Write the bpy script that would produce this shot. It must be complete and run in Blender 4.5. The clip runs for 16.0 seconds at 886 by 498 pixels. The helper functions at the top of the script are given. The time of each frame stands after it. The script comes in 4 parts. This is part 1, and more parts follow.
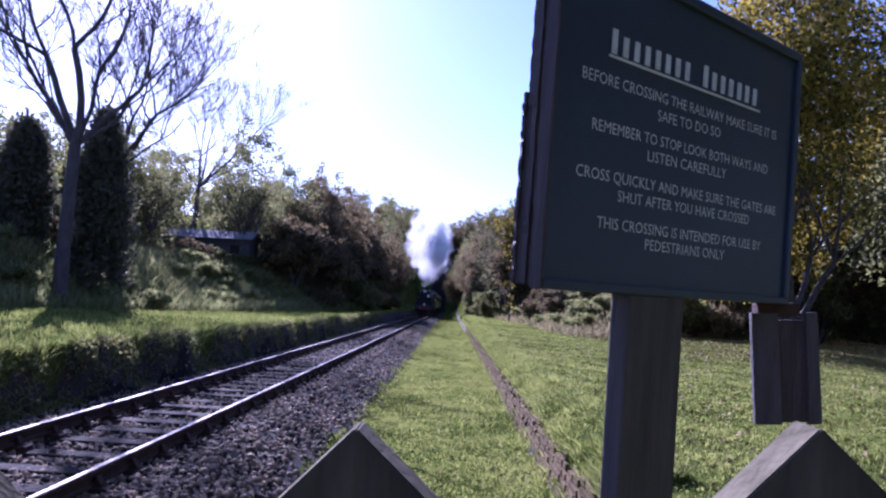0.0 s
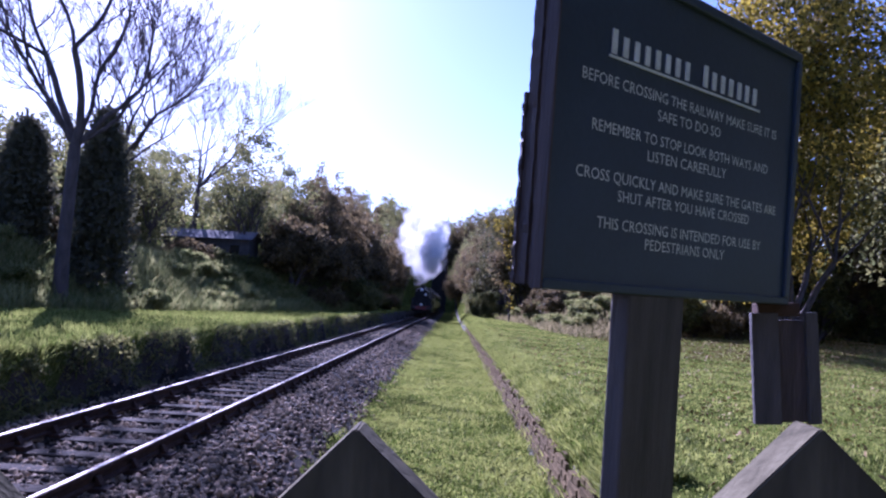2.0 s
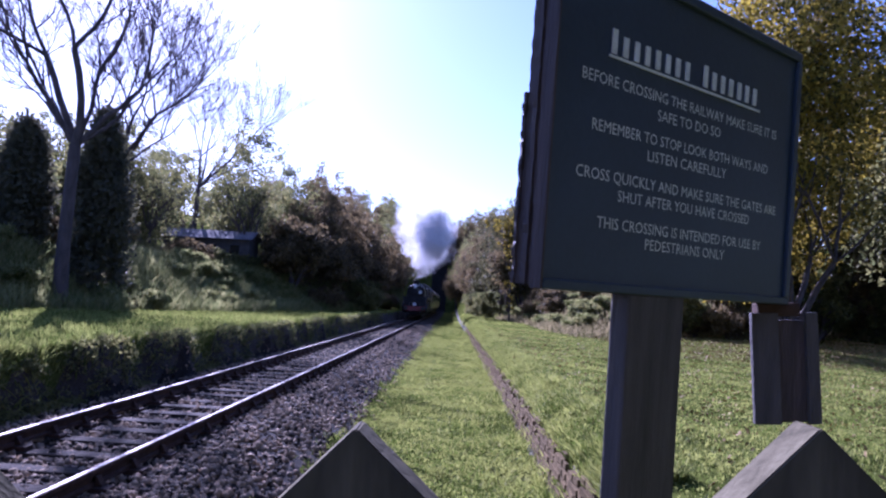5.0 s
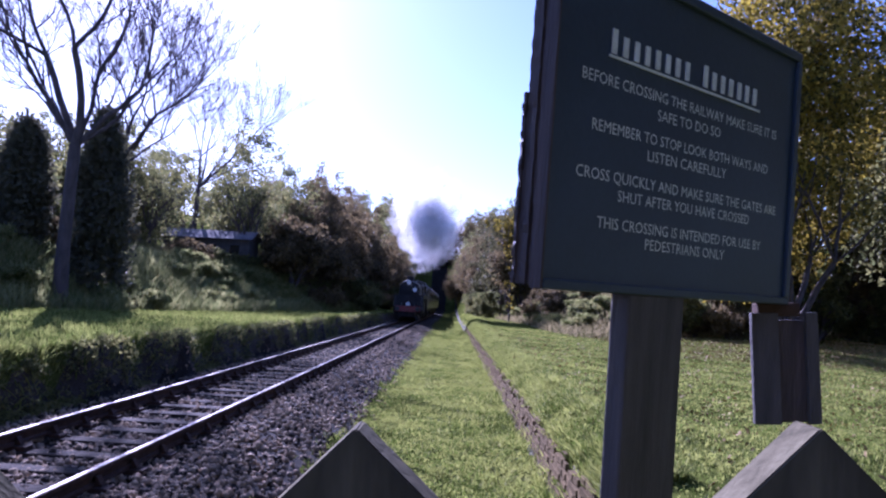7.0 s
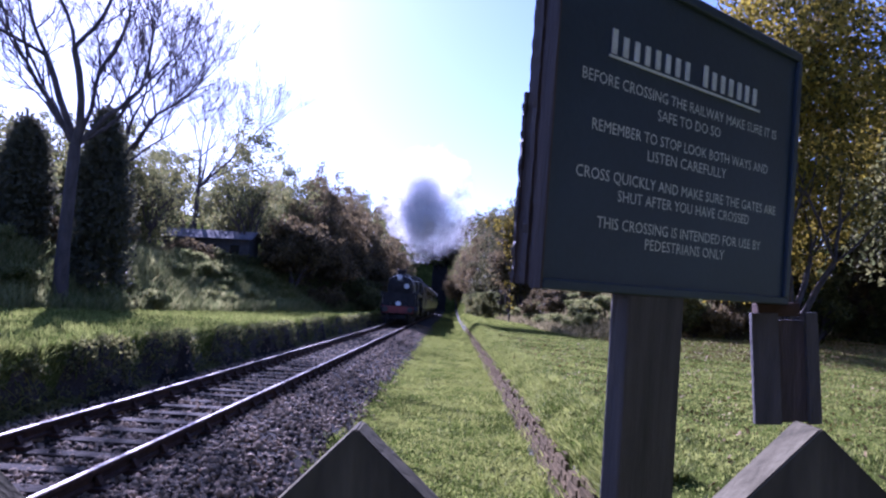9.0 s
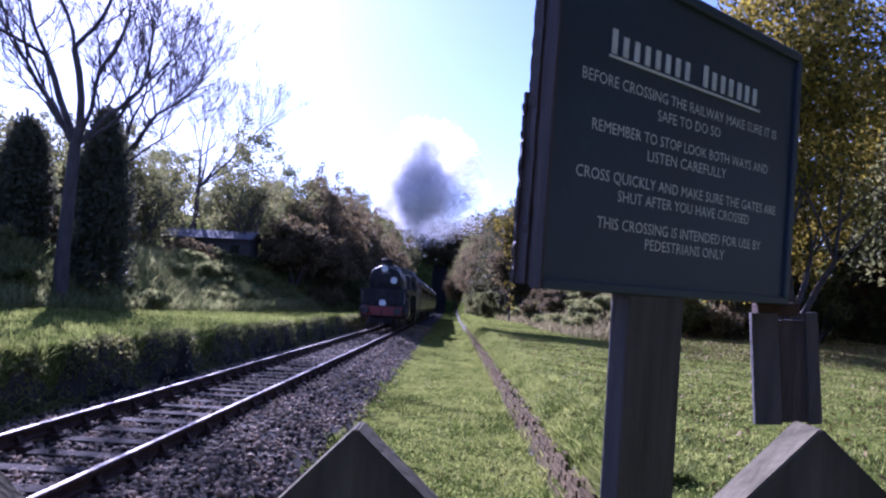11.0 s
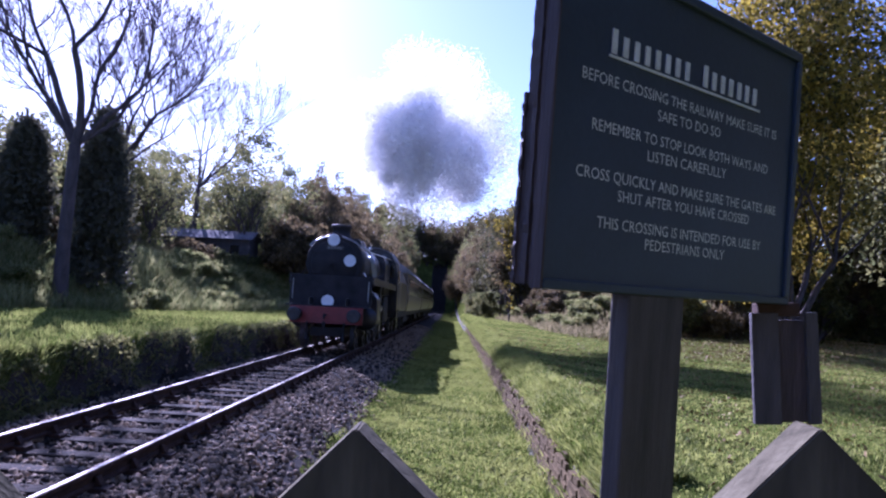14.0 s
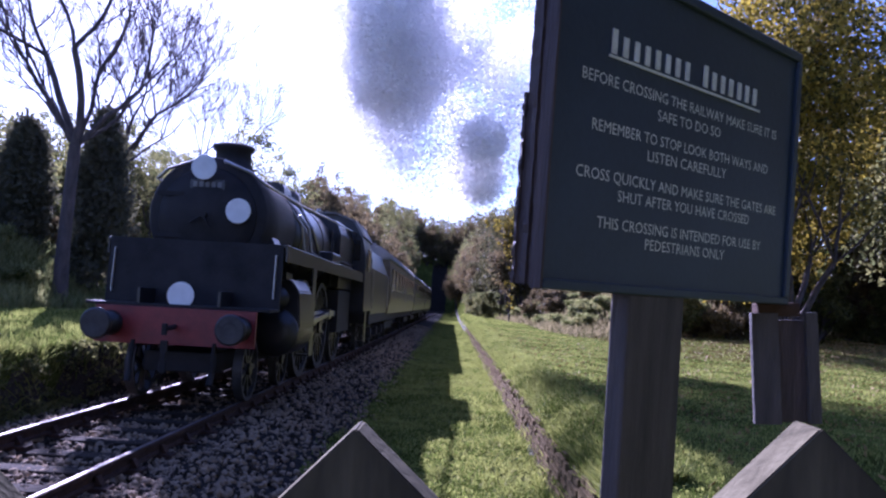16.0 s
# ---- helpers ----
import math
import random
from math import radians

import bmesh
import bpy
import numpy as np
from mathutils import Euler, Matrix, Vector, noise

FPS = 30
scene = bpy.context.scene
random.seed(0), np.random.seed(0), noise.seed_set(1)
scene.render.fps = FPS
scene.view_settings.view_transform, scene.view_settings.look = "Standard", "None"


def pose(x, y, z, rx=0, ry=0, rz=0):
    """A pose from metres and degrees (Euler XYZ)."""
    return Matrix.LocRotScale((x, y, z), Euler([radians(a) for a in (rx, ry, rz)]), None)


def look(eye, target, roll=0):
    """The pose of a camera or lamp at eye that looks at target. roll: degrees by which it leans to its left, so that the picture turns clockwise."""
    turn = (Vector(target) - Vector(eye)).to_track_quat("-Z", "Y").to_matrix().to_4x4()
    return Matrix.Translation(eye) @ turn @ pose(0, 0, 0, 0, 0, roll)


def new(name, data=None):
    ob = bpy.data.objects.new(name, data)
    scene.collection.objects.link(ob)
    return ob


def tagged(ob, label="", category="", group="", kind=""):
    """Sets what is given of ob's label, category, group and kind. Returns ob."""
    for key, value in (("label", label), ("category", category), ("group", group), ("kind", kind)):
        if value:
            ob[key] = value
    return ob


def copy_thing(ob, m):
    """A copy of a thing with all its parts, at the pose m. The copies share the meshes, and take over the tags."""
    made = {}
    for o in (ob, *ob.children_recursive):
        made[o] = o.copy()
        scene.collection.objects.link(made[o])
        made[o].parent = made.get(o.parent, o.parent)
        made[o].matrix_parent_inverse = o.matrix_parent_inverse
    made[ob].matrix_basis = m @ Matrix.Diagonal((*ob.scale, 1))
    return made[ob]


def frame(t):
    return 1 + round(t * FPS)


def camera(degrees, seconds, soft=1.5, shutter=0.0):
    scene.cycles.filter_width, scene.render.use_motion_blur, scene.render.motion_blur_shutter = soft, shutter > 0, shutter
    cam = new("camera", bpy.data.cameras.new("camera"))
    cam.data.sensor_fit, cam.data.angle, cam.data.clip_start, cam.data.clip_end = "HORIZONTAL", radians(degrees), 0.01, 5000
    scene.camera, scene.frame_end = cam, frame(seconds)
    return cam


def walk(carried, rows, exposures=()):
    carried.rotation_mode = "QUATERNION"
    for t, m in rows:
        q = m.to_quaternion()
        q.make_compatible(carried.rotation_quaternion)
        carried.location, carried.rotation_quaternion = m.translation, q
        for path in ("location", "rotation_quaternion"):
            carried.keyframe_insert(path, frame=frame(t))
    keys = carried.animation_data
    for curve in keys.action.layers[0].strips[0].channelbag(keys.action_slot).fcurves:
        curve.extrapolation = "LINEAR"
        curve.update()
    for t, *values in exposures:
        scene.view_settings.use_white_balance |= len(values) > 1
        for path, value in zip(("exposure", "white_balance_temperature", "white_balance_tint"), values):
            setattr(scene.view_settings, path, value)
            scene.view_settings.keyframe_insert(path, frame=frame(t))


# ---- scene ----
# ---------------------------------------------------------------- camera
EYE = (3.687, 0.0, 1.526)
cam = camera(60.3, 16.0, soft=2.3)
YAW, PITCH, ROLL = radians(-0.80), radians(4.216), 3.06
AIM = (EYE[0] + math.sin(YAW) * math.cos(PITCH), EYE[1] + math.cos(YAW) * math.cos(PITCH), EYE[2] + math.sin(PITCH))
VIEW = look(EYE, AIM, ROLL)
walk(cam, [(0.0, VIEW), (16.0, VIEW)], exposures=[(0.0, 1.5, 4750, 50), (13.0, 1.5, 4750, 50), (14.5, 1.52, 4750, 50), (16.0, 1.7, 4850, 50)])

# ---------------------------------------------------------------- world and sun
SUN_TO = Vector((-0.76, 1.62, 1.0)).normalized()
SUN_AZ = math.atan2(SUN_TO.x, SUN_TO.y)
world = bpy.data.worlds.new("sky")
scene.world = world
scene.cycles.transparent_max_bounces = 24
world.use_nodes = True
wn = world.node_tree
sky = wn.nodes.new("ShaderNodeTexSky")
sky.sky_type = "NISHITA"
sky.sun_disc = False
sky.sun_elevation = math.asin(SUN_TO.z)
sky.sun_rotation = SUN_AZ
sky.air_density, sky.dust_density, sky.ozone_density = 1.0, 0.45, 1.6
wn.nodes["Background"].inputs[1].default_value = 0.062
wn.links.new(sky.outputs[0], wn.nodes["Background"].inputs[0])
sun_data = bpy.data.lights.new("sun", "SUN")
sun_data.energy, sun_data.angle, sun_data.color = 5.0, radians(0.5), (1.0, 0.94, 0.84)
sun = new("sun", sun_data)
sun.matrix_world = look((0, 0, 60), Vector((0, 0, 60)) - SUN_TO)


# ---------------------------------------------------------------- materials
def material(name, lo, hi, scale=6.0, rough=0.8, metal=0.0, bump=0.3, fine=60.0, translucent=0.0, spec=0.5,
             island=0.0, stretch=(1, 1, 1), third=None, depth=0.01, span=(0.42, 0.98)):
    """Two-scale noise between two colours, relief, and leaf-like translucency where asked."""
    m = bpy.data.materials.new(name)
    m.use_nodes = True
    nt = m.node_tree
    N, L = nt.nodes, nt.links
    out, b = N["Material Output"], N["Principled BSDF"]
    tc = N.new("ShaderNodeTexCoord")
    mp = N.new("ShaderNodeMapping")
    mp.inputs["Scale"].default_value = stretch
    L.new(tc.outputs["Object"], mp.inputs[0])
    n1, n2 = N.new("ShaderNodeTexNoise"), N.new("ShaderNodeTexNoise")
    n1.inputs["Scale"].default_value, n1.inputs["Detail"].default_value = scale, 6
    n2.inputs["Scale"].default_value, n2.inputs["Detail"].default_value = fine, 4
    L.new(mp.outputs[0], n1.inputs[0]), L.new(mp.outputs[0], n2.inputs[0])
    add = N.new("ShaderNodeMath")
    add.operation = "MULTIPLY_ADD"
    L.new(n2.outputs[0], add.inputs[0])
    add.inputs[1].default_value = 0.45
    L.new(n1.outputs[0], add.inputs[2])
    fac = add
    if island:
        g = N.new("ShaderNodeNewGeometry")
        oi = N.new("ShaderNodeObjectInfo")
        sm = N.new("ShaderNodeMath")
        L.new(g.outputs["Random Per Island"], sm.inputs[0]), L.new(oi.outputs["Random"], sm.inputs[1])
        fr = N.new("ShaderNodeMath")
        fr.operation = "FRACT"
        L.new(sm.outputs[0], fr.inputs[0])
        mad = N.new("ShaderNodeMath")
        mad.operation = "MULTIPLY_ADD"
        L.new(fr.outputs[0], mad.inputs[0])
        mad.inputs[1].default_value = island
        L.new(add.outputs[0], mad.inputs[2])
        fac = mad
    ramp = N.new("ShaderNodeValToRGB")
    e = ramp.color_ramp.elements
    e[0].position, e[0].color = span[0], (*lo, 1)
    e[1].position, e[1].color = span[1] + island * 0.6, (*hi, 1)
    if third:
        k = e.new(0.72 + island * 0.3)
        k.color = (*third, 1)
    L.new(fac.outputs[0], ramp.inputs[0])
    L.new(ramp.outputs[0], b.inputs["Base Color"])
    b.inputs["Roughness"].default_value, b.inputs["Metallic"].default_value = rough, metal
    b.inputs["Specular IOR Level"].default_value = spec
    if bump:
        bp = N.new("ShaderNodeBump")
        bp.inputs["Strength"].default_value, bp.inputs["Distance"].default_value = bump, depth
        L.new(n2.outputs[0], bp.inputs["Height"])
        L.new(bp.outputs[0], b.inputs["Normal"])
    if translucent:
        tr = N.new("ShaderNodeBsdfTranslucent")
        L.new(ramp.outputs[0], tr.inputs[0])
        mx = N.new("ShaderNodeMixShader")
        mx.inputs[0].default_value = translucent
        L.new(b.outputs[0], mx.inputs[1]), L.new(tr.outputs[0], mx.inputs[2])
        L.new(mx.outputs[0], out.inputs[0])
    return m


def steam_material():
    """Water droplets: white, passing on most of the light that falls on them."""
    m = bpy.data.materials.new("steam")
    m.use_nodes = True
    N, L = m.node_tree.nodes, m.node_tree.links
    N.remove(N["Principled BSDF"])
    d, t, c = N.new("ShaderNodeBsdfDiffuse"), N.new("ShaderNodeBsdfTranslucent"), N.new("ShaderNodeBsdfTransparent")
    for s in (d, t):
        s.inputs[0].default_value = (0.96, 0.96, 0.97, 1)
    a, b = N.new("ShaderNodeMixShader"), N.new("ShaderNodeMixShader")
    a.inputs[0].default_value, b.inputs[0].default_value = 0.6, 0.35
    L.new(d.outputs[0], a.inputs[1]), L.new(t.outputs[0], a.inputs[2])
    L.new(a.outputs[0], b.inputs[1]), L.new(c.outputs[0], b.inputs[2])
    L.new(b.outputs[0], N["Material Output"].inputs[0])
    return m


M_TURF = material("turf_soil", (0.035, 0.040, 0.010), (0.125, 0.142, 0.030), 0.6, 1.0, bump=0.7, fine=18, third=(0.068, 0.08, 0.017), depth=0.03, spec=0.0)
M_BALLAST = material("ballast_bed", (0.012, 0.010, 0.008), (0.04, 0.034, 0.028), 3, 0.95, bump=1.0, fine=40, depth=0.04, spec=0.1)
M_STONE = material("ballast_stone", (0.010, 0.008, 0.006), (0.27, 0.195, 0.12), 4, 0.85, bump=0.5, fine=70, island=0.9, spec=0.12, third=(0.042, 0.031, 0.02))
M_GRASS = material("grass_blade", (0.042, 0.055, 0.009), (0.29, 0.30, 0.075), 0.8, 0.7, bump=0, fine=6, translucent=0.55, island=0.5, third=(0.125, 0.165, 0.028), spec=0.08, span=(0.60, 0.88))
M_ROUGH = material("rough_herbage", (0.07, 0.09, 0.03), (0.35, 0.335, 0.13), 0.5, 0.7, bump=0, fine=4, translucent=0.65, island=0.4, third=(0.18, 0.205, 0.066), spec=0.15)
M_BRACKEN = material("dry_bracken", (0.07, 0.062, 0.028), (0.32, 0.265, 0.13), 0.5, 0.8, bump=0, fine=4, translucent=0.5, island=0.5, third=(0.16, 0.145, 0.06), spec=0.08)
M_LITTER = material("fallen_leaf", (0.07, 0.035, 0.012), (0.27, 0.165, 0.045), 3, 0.8, bump=0, island=0.6)
M_RAIL = material("rusty_rail", (0.03, 0.018, 0.013), (0.085, 0.05, 0.034), 9, 0.9, bump=0.4, fine=90, spec=0.15)
M_RAILTOP = material("polished_rail", (0.085, 0.07, 0.064), (0.15, 0.13, 0.118), 5, 0.57, metal=1.0, bump=0.05, fine=60)
M_SLEEPER = material("sleeper_timber", (0.018, 0.014, 0.010), (0.07, 0.056, 0.042), 3, 0.85, bump=0.8, fine=30, stretch=(0.25, 3, 3), third=(0.036, 0.029, 0.022), spec=0.04)
M_BRICK = material("old_brick", (0.034, 0.025, 0.011), (0.15, 0.108, 0.052), 5, 0.95, bump=0.8, fine=45, island=0.4, spec=0.04)
M_EARTH = material("earth", (0.018, 0.013, 0.009), (0.06, 0.046, 0.03), 2, 0.95, bump=1.0, fine=20, depth=0.05)
M_BARK = material("bark", (0.03, 0.023, 0.02), (0.11, 0.085, 0.075), 3, 0.9, bump=1.0, fine=22, stretch=(2, 2, 0.5), depth=0.03)
M_LEAF_OLIVE = material("olive_leaf", (0.06, 0.07, 0.028), (0.24, 0.225, 0.08), 0.5, 0.6, bump=0, translucent=0.65, island=0.4, third=(0.11, 0.12, 0.045), spec=0.2)
M_LEAF_RUST = material("rust_leaf", (0.06, 0.052, 0.03), (0.20, 0.15, 0.068), 0.35, 0.65, bump=0, translucent=0.5, island=0.4, third=(0.11, 0.09, 0.048), spec=0.15)
M_LEAF_GOLD = material("golden_leaf", (0.034, 0.032, 0.009), (0.32, 0.245, 0.03), 0.5, 0.6, bump=0, translucent=0.5, island=0.6, third=(0.08, 0.076, 0.015), spec=0.2)
# green leaf darkened: the backlit shade of the right bank is in the colour
M_LEAF_SHADED = material("shaded_green_leaf", (0.03, 0.034, 0.018), (0.13, 0.12, 0.05), 0.5, 0.6, bump=0, translucent=0.5, island=0.4, third=(0.06, 0.062, 0.028), spec=0.15)
M_CONIFER = material("conifer_leaf", (0.036, 0.042, 0.026), (0.115, 0.11, 0.06), 0.8, 0.7, bump=0, translucent=0.5, island=0.3)
M_GREY_WOOD = material("weathered_wood", (0.02, 0.017, 0.013), (0.15, 0.125, 0.088), 6, 0.85, bump=0.6, fine=45, stretch=(3, 3, 0.5), depth=0.002, third=(0.07, 0.058, 0.043), spec=0.2)
M_END_GRAIN = material("paler_end_grain", (0.05, 0.045, 0.026), (0.165, 0.145, 0.088), 60, 0.95, bump=0.8, fine=300, depth=0.001, third=(0.12, 0.104, 0.062), spec=0.05)
M_POST_WOOD = material("dark_stained_wood", (0.03, 0.025, 0.027), (0.095, 0.078, 0.074), 7, 0.7, bump=0.8, fine=60, stretch=(6, 6, 0.5), depth=0.004)
M_SIGN = material("green_enamel_paint", (0.012, 0.023, 0.043), (0.024, 0.043, 0.076), 5, 0.42, bump=0.25, fine=120, depth=0.001)
M_SIGN_EDGE = material("worn_dark_timber", (0.028, 0.018, 0.018), (0.10, 0.07, 0.062), 8, 0.7, bump=0.9, fine=50, stretch=(8, 8, 0.5), depth=0.004)
M_LETTER = material("white_lettering", (0.48, 0.50, 0.49), (0.78, 0.79, 0.77), 40, 0.5, bump=0.2, fine=200, depth=0.0005)
M_BLACK = material("black_gloss_paint", (0.010, 0.010, 0.011), (0.030, 0.028, 0.027), 2.5, 0.32, bump=0.15, fine=30, depth=0.003)
M_SOOT = material("sooty_smokebox", (0.010, 0.009, 0.009), (0.032, 0.029, 0.028), 3, 0.65, bump=0.35, fine=40, depth=0.004, spec=0.25)
M_RED = material("red_beam_paint", (0.12, 0.013, 0.012), (0.24, 0.026, 0.022), 4, 0.45, bump=0.2, fine=40, depth=0.002)
M_STEEL = material("bright_steel", (0.25, 0.24, 0.23), (0.5, 0.49, 0.47), 6, 0.35, metal=1.0, bump=0.1)
M_TYRE = material("dull_dark_steel", (0.03, 0.028, 0.026), (0.08, 0.074, 0.068), 6, 0.6, metal=0.4, bump=0.1)
M_WHITE = material("white_disc_paint", (0.68, 0.68, 0.66), (0.84, 0.84, 0.82), 6, 0.5, bump=0.05)
# brown warmed and raised: light reflected from lawn and trees put into the paint
M_COACH = material("coach_paint_warm_reflection", (0.06, 0.046, 0.026), (0.12, 0.094, 0.052), 2.0, 0.35, bump=0.05, fine=30)
M_ROOF = material("grey_roof", (0.10, 0.10, 0.10), (0.24, 0.235, 0.23), 2.5, 0.7, bump=0.3)
M_TIN = material("corrugated_tin", (0.10, 0.095, 0.10), (0.26, 0.245, 0.25), 1.5, 0.9, bump=0.2, spec=0.05)
M_HUTWALL = material("dark_boarding", (0.03, 0.028, 0.026), (0.09, 0.08, 0.07), 3, 0.8, bump=0.6)
M_GLASS = material("carriage_glass", (0.01, 0.011, 0.012), (0.02, 0.021, 0.022), 3, 0.06, bump=0, spec=0.7)
M_STEAM = steam_material()


# ---------------------------------------------------------------- builders
def part(name, bm, mat, parent=None, label="", smooth=False):
    """Link a bmesh as one mesh object, under a thing or a part."""
    me = bpy.data.meshes.new(name)
    bm.to_mesh(me)
    bm.free()
    me.materials.append(mat)
    if smooth:
        for p in me.polygons:
            p.use_smooth = True
    ob = new(name, me)
    if parent:
        ob.parent = parent
    if label:
        ob["label"] = label
    return ob


def raw(name, verts, faces, mat, parent=None, label=""):
    """A mesh from numpy arrays of vertices and equal-sided faces."""
    verts, faces = np.asarray(verts, np.float32), np.asarray(faces, np.int32)
    me = bpy.data.meshes.new(name)
    k = faces.shape[1]
    me.vertices.add(len(verts)), me.loops.add(faces.size), me.polygons.add(len(faces))
    me.vertices.foreach_set("co", verts.ravel())
    me.loops.foreach_set("vertex_index", faces.ravel())
    me.polygons.foreach_set("loop_start", np.arange(0, faces.size, k, dtype=np.int32))
    me.update(calc_edges=True)
    me.materials.append(mat)
    ob = new(name, me)
    if parent:
        ob.parent = parent
    if label:
        ob["label"] = label
    return ob


def box(bm, x0, x1, y0, y1, z0, z1, bevel=0.0, m=None):
    r = bmesh.ops.create_cube(bm, size=1)
    vs = r["verts"]
    for v in vs:
        v.co = Vector((x0 + (v.co.x + .5) * (x1 - x0), y0 + (v.co.y + .5) * (y1 - y0), z0 + (v.co.z + .5) * (z1 - z0)))
    if bevel:
        es = list({e for v in vs for e in v.link_edges})
        r = bmesh.ops.bevel(bm, geom=es, offset=bevel, segments=2, affect="EDGES", profile=0.5)
        vs = list({v for f in r["faces"] for v in f.verts} | {v for v in vs if v.is_valid})
    if m:
        bmesh.ops.transform(bm, matrix=m, verts=vs)
    return bm


def lathe(bm, profile, axis="y", seg=32, centre=(0, 0, 0)):
    """Turn (radius, along) pairs round an axis, closed at the ends."""
    rings = []
    for r, a in profile:
        ring = []
        for i in range(seg):
            c, s = math.cos(i * math.tau / seg) * r, math.sin(i * math.tau / seg) * r
            p = {"y": (c, a, s), "x": (a, c, s), "z": (c, s, a)}[axis]
            ring.append(bm.verts.new(Vector(p) + Vector(centre)))
        rings.append(ring)
    for r0, r1 in zip(rings, rings[1:]):
        for i in range(seg):
            bm.faces.new((r0[i], r0[(i + 1) % seg], r1[(i + 1) % seg], r1[i]))
    bm.faces.new(rings[0]), bm.faces.new(rings[-1])
    bmesh.ops.recalc_face_normals(bm, faces=bm.faces)
    return bm


def prism(bm, outline, a0, a1, axis="y"):
    """Extrude a closed outline of (u, v) pairs along an axis; (x, z) for y, (y, z) for x."""
    def at(u, v, a):
        return (u, a, v) if axis == "y" else (a, u, v) if axis == "x" else (u, v, a)
    lo = [bm.verts.new(at(u, v, a0)) for u, v in outline]
    hi = [bm.verts.new(at(u, v, a1)) for u, v in outline]
    n = len(outline)
    for i in range(n):
        bm.faces.new((lo[i], lo[(i + 1) % n], hi[(i + 1) % n], hi[i]))
    bm.faces.new(lo), bm.faces.new(hi)
    bmesh.ops.recalc_face_normals(bm, faces=bm.faces)
    return bm


def rod(bm, p, q, r=0.02, seg=8):
    p, q = Vector(p), Vector(q)
    res = bmesh.ops.create_cone(bm, cap_ends=True, segments=seg, radius1=r, radius2=r, depth=(q - p).length)
    m = Matrix.Translation((p + q) / 2) @ (q - p).to_track_quat("Z", "Y").to_matrix().to_4x4()
    bmesh.ops.transform(bm, matrix=m, verts=res["verts"])
    return bm


def thing(name, label, category, group="", at=None):
    ob = new(name)
    ob.empty_display_size = 0.2
    if at:
        ob.matrix_world = at
    return tagged(ob, label, category, group)


# ---------------------------------------------------------------- ground
def smooth01(a, b, v):
    k = np.clip((v - a) / (b - a), 0, 1)
    return k * k * (3 - 2 * k)


def wavy(x, y, s, seed=0.0):
    """Cheap smooth unevenness, about -1 to 1."""
    return (np.sin(x / s + 1.3 * np.sin(y / s * .7 + seed)) + np.sin(y / s * 1.1 + 1.7 * np.sin(x / s * .6 + seed * 2)) + np.sin((x + y) / s * 1.9 + seed)) / 3


def left_foot(y):
    return np.interp(y, [0, 26, 30, 40, 62, 80, 100, 220], [-12.5, -11.2, -9.6, -8.2, -5.6, -4.4, -3.8, -3.8])


def right_foot(y):
    return np.interp(y, [0, 40, 63, 87, 110, 220], [11.5, 10.4, 9.4, 8.2, 5.6, 4.6])


def height(x, y):
    """The lie of the land; the rail heads are at 0."""
    x, y = np.asarray(x, float), np.asarray(y, float)
    x = np.where(x < -1.6, x + 0.16 * wavy(y, y * .3, 1.3, 6.0) + 0.10 * wavy(y, y * .3, .55, 2.0) + 0.05 * wavy(y, y * .4, .17, 5.0), x)
    h = np.interp(x, [-2.06, -1.98, -1.9, -1.78, -1.5, -1.3, -0.86, -0.64, 0.64, 0.86, 1.4, 2.2, 2.5, 4.9, 5.02, 5.2, 5.5, 6.3], [0.62, 0.56, 0.3, -0.25, -0.22, -0.19, -0.20, -0.236, -0.236, -0.20, -0.18, -0.40, -0.48, -0.48, 0.0, 0.14, 0.23, 0.12])
    h = h + np.interp(x, [5.1, 5.6, 6.0, 6.8], [0, 0.09, 0.15, 0.08]) * smooth01(5.5, 9, y)
    h = h + (0.035 * wavy(x, y, 0.9) + 0.022 * wavy(x, y, 0.23, 3.0)) * (np.abs(x) > 2.15) + 0.05 * wavy(x, y, 4.0, 2.0) * ((x > 5.6) | (x < -2.2))
    h = h + np.where(x > 5.2, 0.15 * smooth01(15, 70, y), 0)
    dl = left_foot(y) + 0.7 * wavy(x, y, 3.1, 4.0) - x
    h = h + np.where(x < -2.1, 2.6 * smooth01(0, 5.5, dl) + 3.2 * smooth01(5, 26, dl) + 0.3 * wavy(x, y, 1.6) * smooth01(0.3, 2, dl), 0)
    dr = np.minimum(x - right_foot(y), (y - (40 + 0.3 * (x - 11))) * 0.6) + 0.5 * wavy(x, y, 2.7, 1.0)
    h = h + np.where(x > 3.6, 2.2 * smooth01(0, 5, dr) + 3.5 * smooth01(6, 26, dr) + 0.25 * wavy(x, y, 1.5) * smooth01(0.3, 2, dr), 0)
    h = h + 0.5 * smooth01(24, 46, y) * smooth01(11, 19, x)
    far = smooth01(105, 205, y) * 15
    cut = smooth01(3.4, 13, np.abs(x)) + smooth01(205, 225, y)
    h = h + far * np.clip(cut, 0, 1)
    near = smooth01(3.5, 1.5, y)
    return h * (1 - near) + (-0.06) * near


